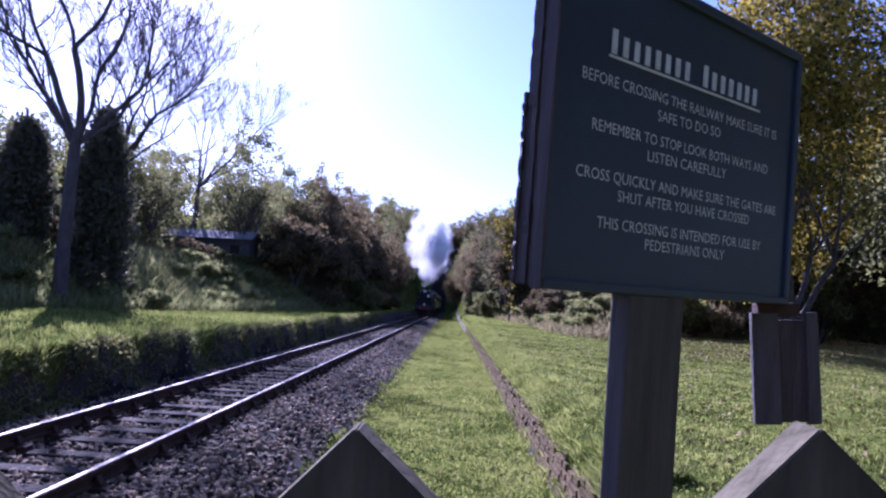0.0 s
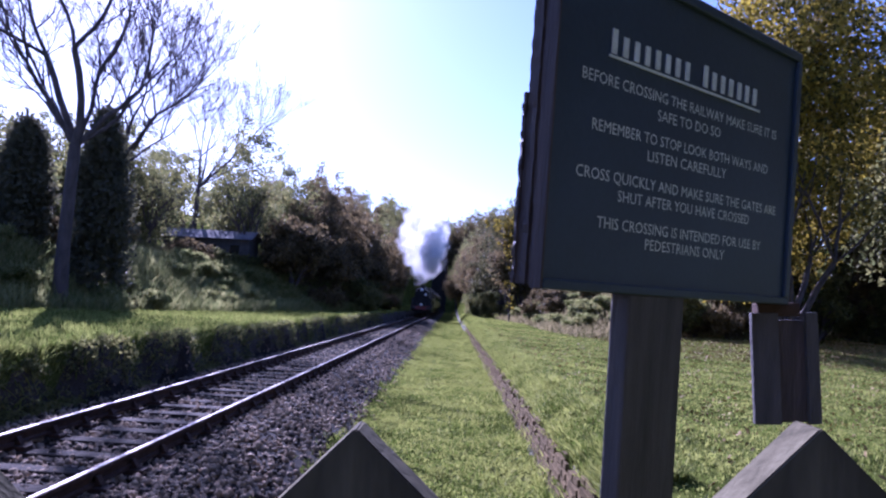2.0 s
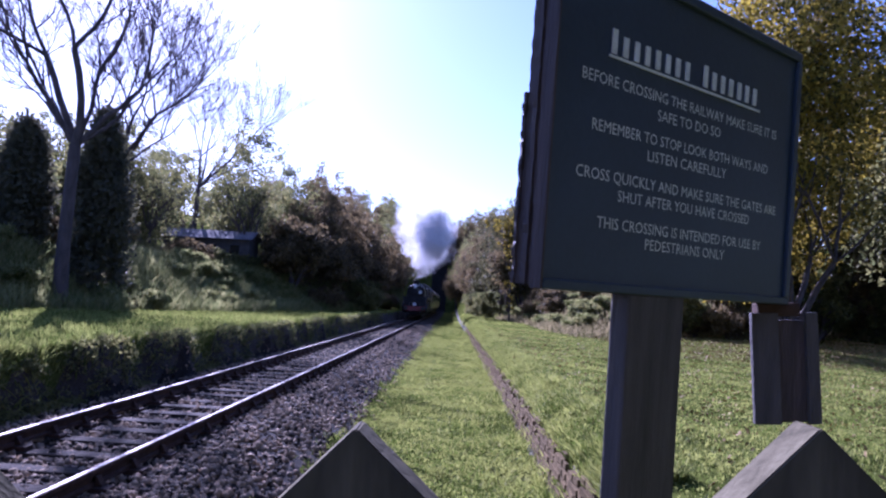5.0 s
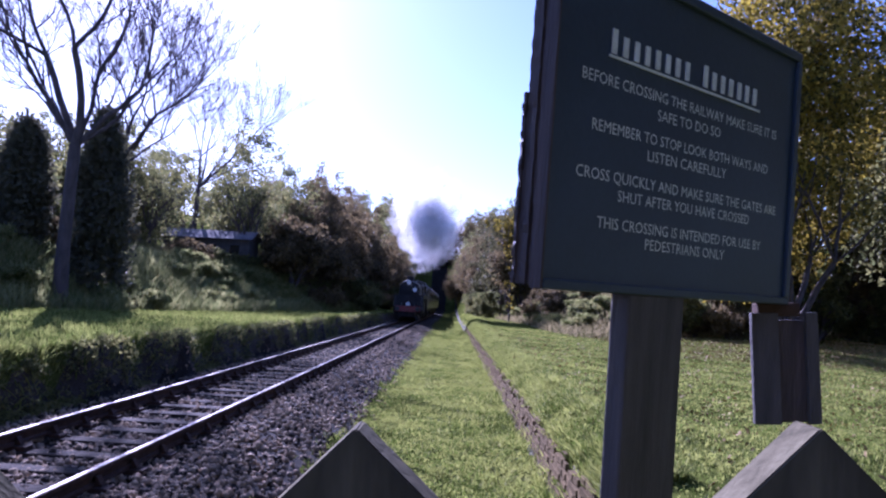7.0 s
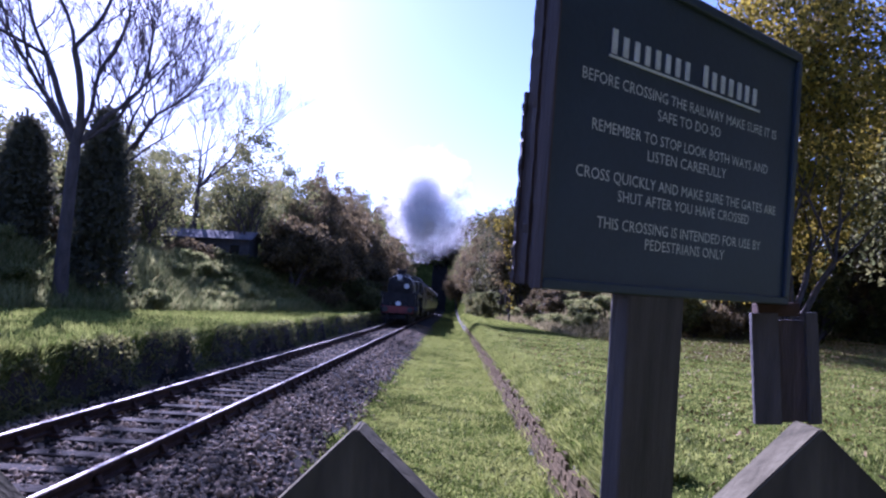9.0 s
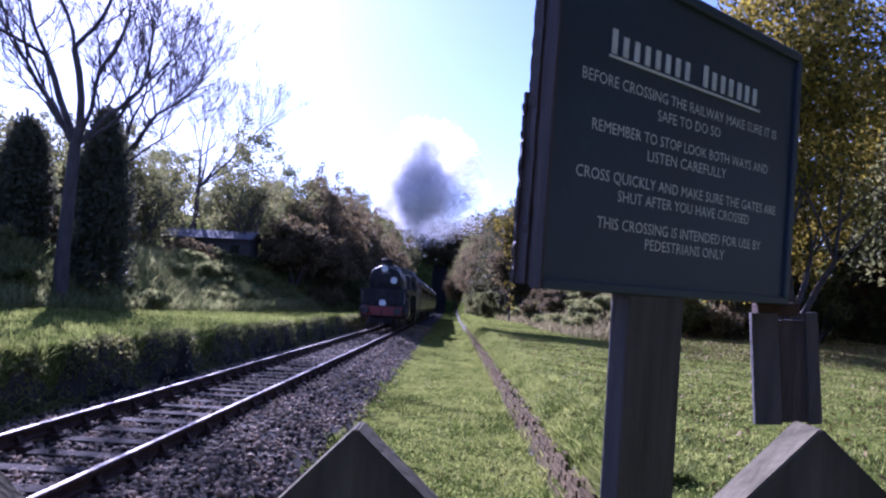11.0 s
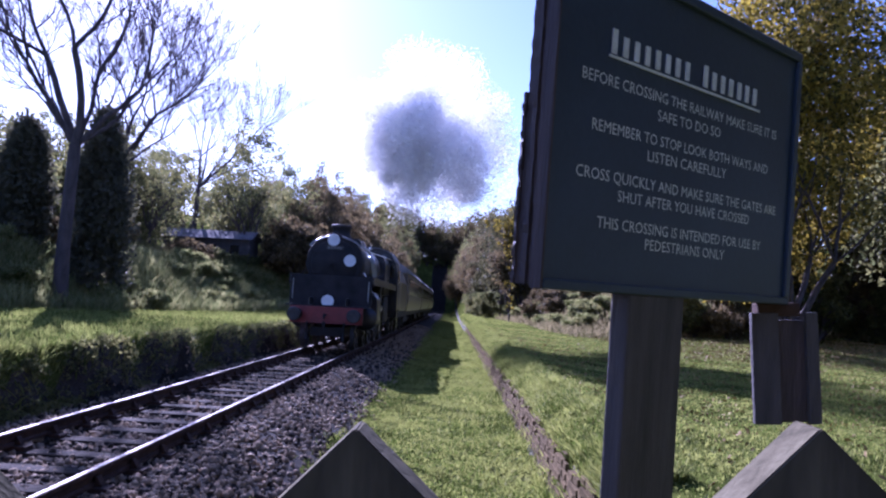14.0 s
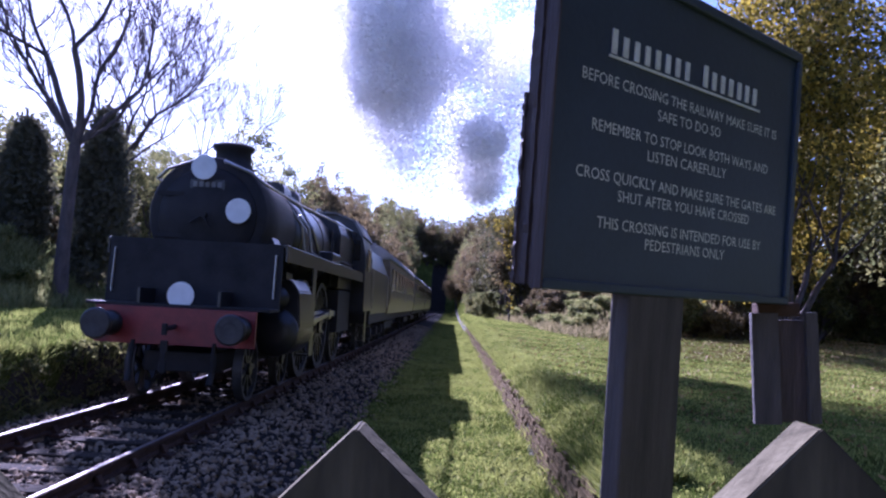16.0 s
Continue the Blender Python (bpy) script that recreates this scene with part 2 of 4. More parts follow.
def build_ground():
    xs = np.concatenate([[-2500, -900, -400, -200, -120, -80, -60, -45], np.arange(-36, -14, 1.6), np.arange(-14, -2.3, .45), np.arange(-2.3, -1.1, .045), np.arange(-1.02, 1.1, .08), np.arange(1.2, 4.8, .15),
                         np.arange(4.86, 5.4, .06), np.arange(5.5, 14, .2), np.arange(14, 40, 1.5), [45, 60, 80, 120, 200, 400, 900, 2500]])
    ys = np.concatenate([[-2500, -600, -150, -40, -12, -3, 0], np.arange(1, 26, .15), np.arange(26, 40, .3), np.arange(40, 90, .8), np.arange(90, 240, 3.0), [260, 320, 450, 800, 2500]])
    X, Y = np.meshgrid(xs, ys)
    Z = height(X, Y)
    v = np.stack([X.ravel(), Y.ravel(), Z.ravel()], 1)
    w = len(xs)
    i, j = np.meshgrid(np.arange(w - 1), np.arange(len(ys) - 1))
    a = (j * w + i).ravel()
    f = np.stack([a, a + 1, a + w + 1, a + w], 1)
    ob = raw("ground", v, f, M_TURF)
    me = ob.data
    me.materials.append(M_BALLAST), me.materials.append(M_EARTH)
    cx = (xs[i.ravel()] + xs[i.ravel() + 1]) / 2
    cy = (ys[j.ravel()] + ys[j.ravel() + 1]) / 2
    idx = np.where((cx > 4.84) & (cx < 5.04), 2, 0)
    idx = np.where(np.abs(cx) < 1.78, 1, np.where((cx > 1.2) & (cx < 2.25 + 0.2 * wavy(cy, cy * .4, .8, 1.0)), 1, np.where((cx < -1.7) & (cx > -2.0), 2, idx)))
    me.polygons.foreach_set("material_index", idx.astype(np.int32))
    me.polygons.foreach_set("use_smooth", np.ones(len(f), bool))
    tagged(ob, "grassy railway cutting with ballasted trackbed and overgrown platforms", "ground", kind="structure")
    return ob


build_ground()
RNG = np.random.default_rng(7)


def blades(name, x, y, lo, hi, width, mat, lean=0.5, base=None, label=""):
    """Tapered blades of grass, a bent pair of faces each, rooted on the ground."""
    n = len(x)
    z = height(x, y) - 0.01 if base is None else base
    a = RNG.uniform(0, math.tau, n)
    t = RNG.uniform(0, math.tau, n)
    hgt = RNG.uniform(lo, hi, n) * (1.0 + .55 * wavy(x, y, .11, 1.0) + .35 * wavy(x, y, .31, 4.0))
    w = width * RNG.uniform(.6, 1.3, n)
    l = hgt * RNG.uniform(0, lean, n)
    root = np.stack([x, y, z], 1)
    side = np.stack([np.cos(a) * w, np.sin(a) * w, 0 * a], 1)
    bend = np.stack([np.cos(t) * l, np.sin(t) * l, hgt], 1)
    mid = root + bend * np.array([.4, .4, .6])
    v = np.stack([root - side, root + side, mid + side * .7, mid - side * .7, root + bend], 1).reshape(-1, 3)
    k = np.arange(n)[:, None] * 5
    f = np.concatenate([k + np.array([[0, 1, 2]]), k + np.array([[0, 2, 3]]), k + np.array([[3, 2, 4]])])
    return raw(name, v, f, mat, label=label)


def scatter(n, x0, x1, y0, y1, power=1.8):
    """Points in a strip, denser towards the camera."""
    u = RNG.uniform(0, 1, n)
    return RNG.uniform(x0, x1, n), y0 + (y1 - y0) * u ** power


def build_grass():
    x, y = scatter(76000, 1.95, 4.95, 6.5, 100)
    k = x > 2.3 + 0.2 * wavy(y, y * .4, .8, 1.0) + RNG.normal(0, .14, len(x))
    x, y = x[k], y[k]
    tagged(blades("path_grass", x, y, .02, .075, .008, M_GRASS, 1.2), "short mown grass on the old trackbed", "grass", kind="stuff")
    x, y = scatter(210000, 5.0, 22, 3.6, 62, 1.9)
    keep = x < 6 + y * .75
    tagged(blades("lawn_grass", x[keep], y[keep], .02, .06, .008, M_GRASS, 1.2), "sunlit short grass on the disused platform", "grass", kind="stuff")
    x, y = scatter(26000, 4.95, 11, 55, 105, 1.0)
    tagged(blades("far_grass", x, y, .05, .16, .02, M_GRASS, 1.1), "rough grass at the far end of the platform", "grass", kind="stuff")
    x, y = scatter(90000, -12, -1.95, 8, 70, 1.5)
    keep = x > left_foot(y) - .3
    tagged(blades("platform_grass", x[keep], y[keep], .04, .13, .009, M_GRASS, 0.9), "rough grass on the opposite overgrown platform", "grass", kind="stuff")
    n = 16000
    x, y = scatter(n, -2.2, -2.0, 7, 70, 1.4)
    tagged(blades("edge_grass", x, y, .06, .20, .010, M_GRASS, 1.6), "shaggy grass hanging over the platform edge", "grass", kind="stuff")
    x, y = scatter(21000, 5.0, 5.5, 6.5, 60, 1.6)
    tagged(blades("wall_top_grass", x, y, .05, .19, .009, M_GRASS, 1.5), "shaggy grass spilling over the low brick wall", "grass", kind="stuff")
    x, y = scatter(30000, 5.02, 5.62, 6.2, 45, 1.8)
    tagged(blades("slope_grass", x, y, .05, .16, .009, M_GRASS, 1.4), "long drooping grass on the slope above the bricks", "grass", kind="stuff")
    x, y = scatter(9000, 2.35, 4.9, 6.8, 45, 1.7)
    tagged(blades("path_straw", x, y, .015, .05, .011, M_ROUGH, 1.9), "pale dead grass lying on the path", "grass", kind="stuff")
    x, y = scatter(9000, 5.02, 5.6, 6.2, 40, 1.8)
    tagged(blades("slope_straw", x, y, .04, .15, .008, M_ROUGH, 1.7), "dry stalks hanging over the bricks", "grass", kind="stuff")
    x, y = scatter(7000, 4.76, 4.95, 6.5, 60, 1.7)
    tagged(blades("wall_weeds", x, y, .04, .15, .008, M_GRASS, 1.2), "weeds and grass growing along the broken wall face", "weeds", kind="stuff")
    cx, cy = scatter(2600, 5.2, 20, 4.6, 50, 1.4)
    x, y = np.repeat(cx, 22) + RNG.normal(0, .09, 57200), np.repeat(cy, 22) + RNG.normal(0, .09, 57200)
    k = x > 5.05
    tagged(blades("grass_tufts", x[k], y[k], .03, .085, .007, M_GRASS, 1.3), "taller tufts in the platform lawn", "grass", kind="stuff")
    cx, cy = scatter(900, 2.4, 4.85, 7, 50, 1.4)
    x, y = np.repeat(cx, 20) + RNG.normal(0, .08, 18000), np.repeat(cy, 20) + RNG.normal(0, .08, 18000)
    tagged(blades("path_tufts", np.clip(x, 2.2, 4.9), y, .04, .11, .009, M_GRASS, 1.1), "tufts of coarse grass along the path", "grass", kind="stuff")
    x, y = scatter(2200, -1.97, -1.84, 7, 60, 1.5)
    tagged(blades("face_weeds", x, y, .04, .20, .012, M_GRASS, 1.8), "dry weeds rooted in the crumbling platform face", "weeds", kind="stuff")
    y = RNG.uniform(22, 80, 85000)
    x = left_foot(y) - RNG.uniform(-.4, 8, 85000)
    tagged(blades("bank_herbage", x, y, .2, .7, .022, M_ROUGH, 1.1), "tangled grass and brambles on the embankment", "undergrowth", kind="stuff")
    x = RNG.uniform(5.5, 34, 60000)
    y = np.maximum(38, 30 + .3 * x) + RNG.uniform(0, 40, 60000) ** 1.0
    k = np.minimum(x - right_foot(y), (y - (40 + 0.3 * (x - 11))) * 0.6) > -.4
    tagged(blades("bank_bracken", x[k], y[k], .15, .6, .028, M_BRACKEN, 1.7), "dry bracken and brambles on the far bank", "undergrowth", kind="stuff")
    x, y = scatter(15000, 5.3, 22, 8, 45, 1.2)
    tagged(blades("fallen_leaves", x, y, .015, .045, .038, M_LITTER, 1.5), "brown fallen leaves scattered on the grass", "leaves", kind="stuff")


build_grass()


def build_ballast():
    """Crushed stone on the trackbed and its shoulders."""
    bm = bmesh.new()
    bmesh.ops.create_icosphere(bm, subdivisions=1, radius=1)
    bm.verts.ensure_lookup_table()
    base = np.array([v.co[:] for v in bm.verts])
    tri = np.array([[v.index for v in f.verts] for f in bm.faces])
    bm.free()
    n = 34000
    x1, y1 = scatter(n, -1.78, 3.0, 5.5, 62, 1.9)
    edge = 1.95 + 0.18 * wavy(y1, y1 * .4, .8, 1.0)
    thin = RNG.uniform(0, 1, n) < np.where(x1 > edge, np.clip(1 - (x1 - edge) / .75, 0, 1) ** 2, 1)
    x1, y1 = x1[thin], y1[thin]
    n = len(x1)
    z1 = height(x1, y1) + RNG.uniform(-.02, .022, n)
    size = RNG.uniform(.018, .05, n)[:, None, None] * RNG.uniform(.6, 1.2, (n, 1, 3))
    q = base[None] * (1 + RNG.uniform(-.5, .4, (n, len(base), 1))) * size
    a = RNG.uniform(0, math.tau, n)
    c, s = np.cos(a)[:, None], np.sin(a)[:, None]
    v = np.stack([q[..., 0] * c - q[..., 1] * s, q[..., 0] * s + q[..., 1] * c, q[..., 2]], -1) + np.stack([x1, y1, z1], 1)[:, None]
    f = tri[None] + (np.arange(n) * len(base))[:, None, None]
    ob = raw("ballast", v.reshape(-1, 3), f.reshape(-1, 3), M_STONE)
    tagged(ob, "grey crushed stone ballast round the sleepers", "ballast", kind="stuff")


build_ballast()


# ---------------------------------------------------------------- railway track
def build_track():
    track = thing("railway_track", "single line of bullhead rails on weathered timber sleepers", "railway track")
    track["kind"] = "structure"
    outline = [(-.035, 0), (.035, 0), (.036, -.035), (.012, -.052), (.011, -.105), (.034, -.12), (.034, -.145), (-.034, -.145), (-.034, -.12), (-.011, -.105), (-.012, -.052), (-.036, -.035)]
    for s in (-1, 1):
        bm = bmesh.new()
        prism(bm, [(u + s * .7525, v - .003) for u, v in outline], -30, 225)
        rail = part("rail", bm, M_RAIL, track, "rust-brown rail with a polished head")
        bm = bmesh.new()
        prism(bm, [(s * .7525 + u, v) for u, v in ((-.021, -.002), (-.016, .001), (.016, .001), (.021, -.002))], -30, 225)
        part("running_surface", bm, M_RAILTOP, rail, "shiny worn rail top")
    bm = bmesh.new()
    box(bm, -1.3, 1.3, -.125, .125, -.34, -.192, 0.012)
    first = part("sleeper", bm, M_SLEEPER, track)
    first.location = (0, 5.8, 0)
    bm = bmesh.new()
    box(bm, -.16, .16, -.085, .085, -.196, -.146, 0.008)
    prism(bm, [(-.10, -.14), (-.036, -.14), (-.03, -.06), (-.05, -.06)], -.04, .04)
    prism(bm, [(.036, -.14), (.10, -.14), (.05, -.06), (.03, -.06)], -.04, .04)
    chair = part("rail_chair", bm, M_RAIL, track, "cast-iron rail chair")
    chair.location = (-.7525, 5.8, 0)
    for i in range(150):
        y = 5.8 + .725 * i
        if i:
            o = new("sleeper", first.data)
            o.parent, o.location = track, (random.uniform(-.03, .03), y, random.uniform(-.012, .008))
            o.rotation_euler = (0, 0, random.uniform(-.012, .012))
        if y < 60:
            for x in (-.7525, .7525):
                if i or x > 0:
                    o = new("rail_chair", chair.data)
                    o.parent, o.location = track, (x, y, 0)


build_track()


# ---------------------------------------------------------------- plants
def tube_tree(segments, sides=6):
    """Tapered tubes for a list of (p, q, r0, r1)."""
    V, F, k = [], [], 0
    for p, q, r0, r1 in segments:
        d = (q - p).normalized()
        a = d.orthogonal().normalized()
        b = d.cross(a)
        n = sides if r0 > .05 else 4 if r0 > .015 else 3
        for c, r in ((p, r0), (q, r1)):
            for i in range(n):
                w = math.tau * i / n
                V.append(c + (a * math.cos(w) + b * math.sin(w)) * r)
        for i in range(n):
            F.append((k + i, k + (i + 1) % n, k + n + (i + 1) % n, k + n + i))
        k += 2 * n
    return np.array([v[:] for v in V]), np.array(F)


def grow(rng, p, d, length, r, level, out, tips, spread=.55, up=.12, kids=(2, 3), shrink=.74):
    """Branching limbs, each bent in short runs."""
    n = 4 if level > 2 else 3
    r = max(r, .012)
    for i in range(n):
        d = (d + Vector((rng.gauss(0, .13), rng.gauss(0, .13), rng.gauss(0, .08) + up * .5))).normalized()
        q = p + d * length / n
        r1 = max(.011, r * (1 - .26 / n))
        out.append((p, q, r, r1))
        p, r = q, r1
        if level <= 4 and i and rng.random() < .55 and level > 0:
            e = (d + Vector((rng.gauss(0, spread), rng.gauss(0, spread), rng.gauss(.1, .3)))).normalized()
            grow(rng, p, e, length * rng.uniform(.45, .7), r * .5, level - 2, out, tips, spread, up, kids, shrink)
    if level <= 0:
        tips.append(p)
        return
    for _ in range(rng.randint(*kids)):
        e = (d + Vector((rng.gauss(0, spread), rng.gauss(0, spread), rng.gauss(up, spread * .5)))).normalized()
        grow(rng, p, e, length * shrink * rng.uniform(.8, 1.15), r * rng.uniform(.58, .74), level - 1, out, tips, spread, up, kids, shrink)


def leaf_cloud(rng, centres, per, spread, size):
    """Pointed folded leaves scattered round each centre."""
    c = np.repeat(np.asarray(centres), per, 0)
    n = len(c)
    c = c + rng.normal(0, 1, (n, 3)) * np.asarray(spread)
    u = rng.normal(0, 1, (n, 3))
    u /= np.linalg.norm(u, axis=1, keepdims=True)
    w = np.cross(u, rng.normal(0, 1, (n, 3)))
    w /= np.linalg.norm(w, axis=1, keepdims=True) + 1e-9
    nrm = np.cross(u, w)
    s = (size * rng.uniform(.6, 1.35, n))[:, None]
    v = np.stack([c - u * s, c + w * s * .55 + nrm * s * .18, c + u * s, c - w * s * .55 + nrm * s * .18], 1).reshape(-1, 3)
    k = np.arange(n)[:, None] * 4
    return v, np.concatenate([k + np.array([[0, 1, 2]]), k + np.array([[0, 2, 3]])])


def leafy_tree(name, seed, tall, wide, mat, leaf=.16, per=34, label="", category="tree", clumps=260, trunk=.22, low=.25, ragged=.9):
    """Trunk and limbs under a crown of many leaf clumps with gaps."""
    rng, pr = np.random.default_rng(seed), random.Random(seed)
    tree = thing(name, label, category)
    segs, tips = [], []
    top = tall * low
    segs.append((Vector((0, 0, -.4)), Vector((pr.uniform(-.1, .1), 0, top)), trunk, trunk * .75))
    for i in range(6):
        a = math.tau * i / 6 + pr.uniform(-.4, .4)
        d = Vector((math.cos(a) * wide * .8, math.sin(a) * wide * .8, tall * .8)).normalized()
        grow(pr, segs[0][1], d, tall * .24, trunk * .5, 2, segs, tips, .5, .1)
    v, f = tube_tree(segs)
    raw("trunk", v, f, M_BARK, tree)
    heads = rng.normal(0, 1, (9, 3))
    heads /= np.linalg.norm(heads, axis=1, keepdims=True)
    heads = heads * np.array([wide * .58, wide * .58, tall * .30]) + np.array([0, 0, tall * .60])
    d = rng.normal(0, 1, (clumps, 3))
    d /= np.linalg.norm(d, axis=1, keepdims=True)
    c = heads[rng.integers(0, 9, clumps)] + d * (rng.uniform(.45, 1.08, (clumps, 1))) * np.array([wide * .46, wide * .46, tall * .23]) * ragged
    c[:, 2] = np.maximum(c[:, 2], tall * .10)
    c = np.concatenate([c, np.array([t[:] for t in tips])])
    v, f = leaf_cloud(rng, c, per, (wide * .075, wide * .075, wide * .06), leaf)
    raw("crown", v, f, mat, tree)
    return tree


def conifer(name, seed, tall, wide, label, shape=(.8, 1, .88, .55, .06)):
    rng = np.random.default_rng(seed)
    tree = thing(name, label, "conifer")
    bm = bmesh.new()
    lathe(bm, [(.2, -.4), (.16, tall * .4), (.03, tall * .95)], "z", 8)
    part("trunk", bm, M_BARK, tree)
    n = 470
    z = rng.uniform(.03, 1, n) ** .9
    prof = wide * np.interp(z, [0, .1, .6, .85, 1], shape)
    a = rng.uniform(0, math.tau, n)
    r = prof * rng.uniform(.5, 1.0, n) * (1 + .22 * np.sin(z * 23 + a * 3) * np.sin(a * 2 + z * 9))
    c = np.stack([np.cos(a) * r, np.sin(a) * r, z * tall], 1)
    v, f = leaf_cloud(rng, c, 34, (.20, .20, .38), .12)
    raw("crown", v, f, M_CONIFER, tree)
    return tree


def bare_tree(name, seed, tall, r, label, limbs, level=5):
    """A leafless tree: a short trunk and given first limbs (lean, heading, length share)."""
    pr = random.Random(seed)
    tree = thing(name, label, "tree")
    segs, tips = [], []
    fork = Vector((0.05, 0, tall * .38))
    segs += [(Vector((0, 0, -.6)), Vector((-.05, 0, tall * .14)), r * 1.25, r), (Vector((-.05, 0, tall * .14)), fork, r, r * .9)]
    v, f = tube_tree(segs, 10)
    raw("trunk", v, f, M_BARK, tree)
    for lean, head, share, rr in limbs:
        d = Vector((math.cos(head) * lean, math.sin(head) * lean, 1)).normalized()
        segs = []
        grow(pr, fork - d * r * .3, d, tall * .22 * share, r * rr, level, segs, tips, .42, .12, (2, 3), .74)
        v, f = tube_tree(segs, 8)
        raw("limb", v, f, M_BARK, tree)
    return tree


def put(tree, x, y, turn=0.0, dz=0.0):
    tree.matrix_world = Matrix.Translation((x, y, float(height(x, y)) + dz)) @ Matrix.Rotation(turn, 4, "Z")
    return tree


def weeds(name, seed, x, y, rise, spread, per, leaf, mat, label):
    """Low leafy plants lying on the ground."""
    rng = np.random.default_rng(seed)
    c = np.stack([x, y, height(x, y) + rise], 1)
    v, f = leaf_cloud(rng, c, per, (spread, spread, rise * .6), leaf)
    tagged(raw(name, v, f, mat), label, "weeds", kind="stuff")


def copy_at(tree, x, y, turn, dz=0.0, label=""):
    o = copy_thing(tree, Matrix.Translation((x, y, float(height(x, y)) + dz)) @ Matrix.Rotation(turn, 4, "Z"))
    if label:
        o["label"] = label
    return o


def build_plants():
    # opposite bank
    put(bare_tree("bare_tree", 11, 15.5, .25, "tall leafless ash tree on the embankment", [(.28, 3.0, 1.15, .62), (.22, .2, 1.1, .66), (.75, .1, .95, .45), (.7, 3.5, 1.0, .42), (.3, 1.6, 1, .4), (.8, 2.7, .9, .36), (1.3, 3.2, .75, .34), (1.2, .0, .75, .34), (.5, 3.1, .7, .34)], 5), -10.95, 28.5)
    put(bare_tree("bare_tree", 5, 13, .24, "leafless tree behind dark conifers", [(.25, 2.6, 1, .6), (.9, .1, 1.25, .5), (.3, .6, 1, .5), (1.0, 5.9, 1.1, .4), (.6, .3, 1.1, .4), (1.8, .2, 1.0, .34), (.2, 1, .8, .3)], 5), -15.3, 42)
    put(bare_tree("bare_tree", 21, 16, .2, "thin leafless tree above the bushes", [(.25, 2.4, .8, .6), (.9, .1, 1.1, .55), (.5, .6, 1, .4), (1.1, 6.2, 1, .4), (1.9, .1, 1.0, .34), (1.9, 3.2, .9, .34)], 5), -17.6, 62)
    put(conifer("conifer", 3, 4.9, 1.0, "dark clipped columnar conifer on the embankment"), -14.5, 31.5)
    put(conifer("conifer", 4, 7.4, 1.4, "dark pointed conifer beside the bare tree", (.9, 1, .74, .42, .05)), -11.4, 32)
    olive = [leafy_tree("tree", 30 + i, t, w, M_LEAF_OLIVE, .12, 24, "olive-green broadleaf tree in early autumn", clumps=105, trunk=.2, low=.10) for i, (t, w) in enumerate(((10.8, 3.4), (9.0, 3.0), (6.6, 2.5), (4.4, 2.3)))]
    rust = [leafy_tree("autumn_tree", 40 + i, t, w, M_LEAF_RUST, .14, 30, "russet autumn tree on the cutting side", clumps=270, trunk=.2, low=.08) for i, (t, w) in enumerate(((10.6, 3.5), (8.6, 3.1), (6.0, 2.6)))]
    shrub = [leafy_tree("shrub", 50 + i, t, w, m, .09, 26, lab, "shrub", clumps=150, trunk=.05, low=.06) for i, (t, w, m, lab) in enumerate((
        (2.2, 1.5, M_LEAF_RUST, "brown autumn shrub on the bank"), (1.6, 1.4, M_LEAF_OLIVE, "low green bramble shrub on the bank"), (3.0, 1.7, M_LEAF_OLIVE, "leafy green shrub on the bank")))]
    put(olive[3], -19, 38), put(olive[0], -12.0, 57), put(olive[1], -18.6, 50), put(olive[2], -20, 43.5)
    put(rust[0], -7.6, 70), put(rust[1], -7.2, 78), put(rust[2], -6.6, 63)
    put(shrub[0], -17.6, 48), put(shrub[1], -15.5, 36), put(shrub[2], -17.5, 42)
    airy = leafy_tree("tree", 36, 7.2, 3.6, M_LEAF_OLIVE, .085, 26, "spreading thin-leaved tree with arching dark branches", clumps=150, trunk=.16, low=.22, ragged=1.15)
    put(airy, -16.4, 50)
    pr = random.Random(3)
    copy_at(airy, -19.6, 53, 2.0), copy_at(airy, -13.2, 60, 4.0)
    for x, y, k in ((-21.5, 52, 2), (-21, 40, 2), (-24, 46, 2), (-21, 64, 1), (-26, 56, 1), (-14.5, 64, 1), (-10.2, 66, 1), (-13, 72, 0), (-11, 77, 0), (-26, 40, 2), (-24, 68, 1), (-18.4, 33, 2), (-15.8, 66, 0), (-26, 84, 0), (-23.2, 86, 0), (-29, 83, 0)):
        copy_at(olive[k], x, y, pr.uniform(0, 6.28), -.3)
    for x, y, k in ((-8.4, 66, 1), (-9.6, 73, 0), (-6.2, 73, 2), (-7.0, 86, 0), (-5.6, 83, 2), (-6.0, 93, 1), (-8.4, 95, 0), (-5.4, 102, 1), (-7.6, 108, 0), (-5.6, 114, 1), (-9, 88, 0), (-10.5, 82, 0), (-6.3, 124, 0), (-9.0, 60, 2), (-8.3, 57.5, 2)):
        copy_at(rust[k], x, y, pr.uniform(0, 6.28), -.5)
    for x, y in ((-20, 42), (-22.4, 44), (-25, 50), (-16, 34), (-19, 55), (-22, 37), (-27, 45)):
        copy_at(olive[3], x, y, pr.uniform(0, 6.28), -.2)
    bramble = leafy_tree("bramble", 55, .85, .95, M_ROUGH, .055, 24, "low tangled bramble clump with pale stems", "bramble", clumps=110, trunk=.02, low=.05)
    put(bramble, -9.0, 33)
    for _ in range(74):
        y = pr.uniform(25, 74)
        copy_at(bramble, float(left_foot(y)) - pr.uniform(.2, 5.5), y, pr.uniform(0, 6.28), -.1)
    for _ in range(60):
        y = pr.uniform(44, 92)
        x = float(right_foot(y)) + pr.uniform(.3, 9)
        if y > 42 + .3 * (x - 11):
            copy_at(bramble, x, y, pr.uniform(0, 6.28), -.1)
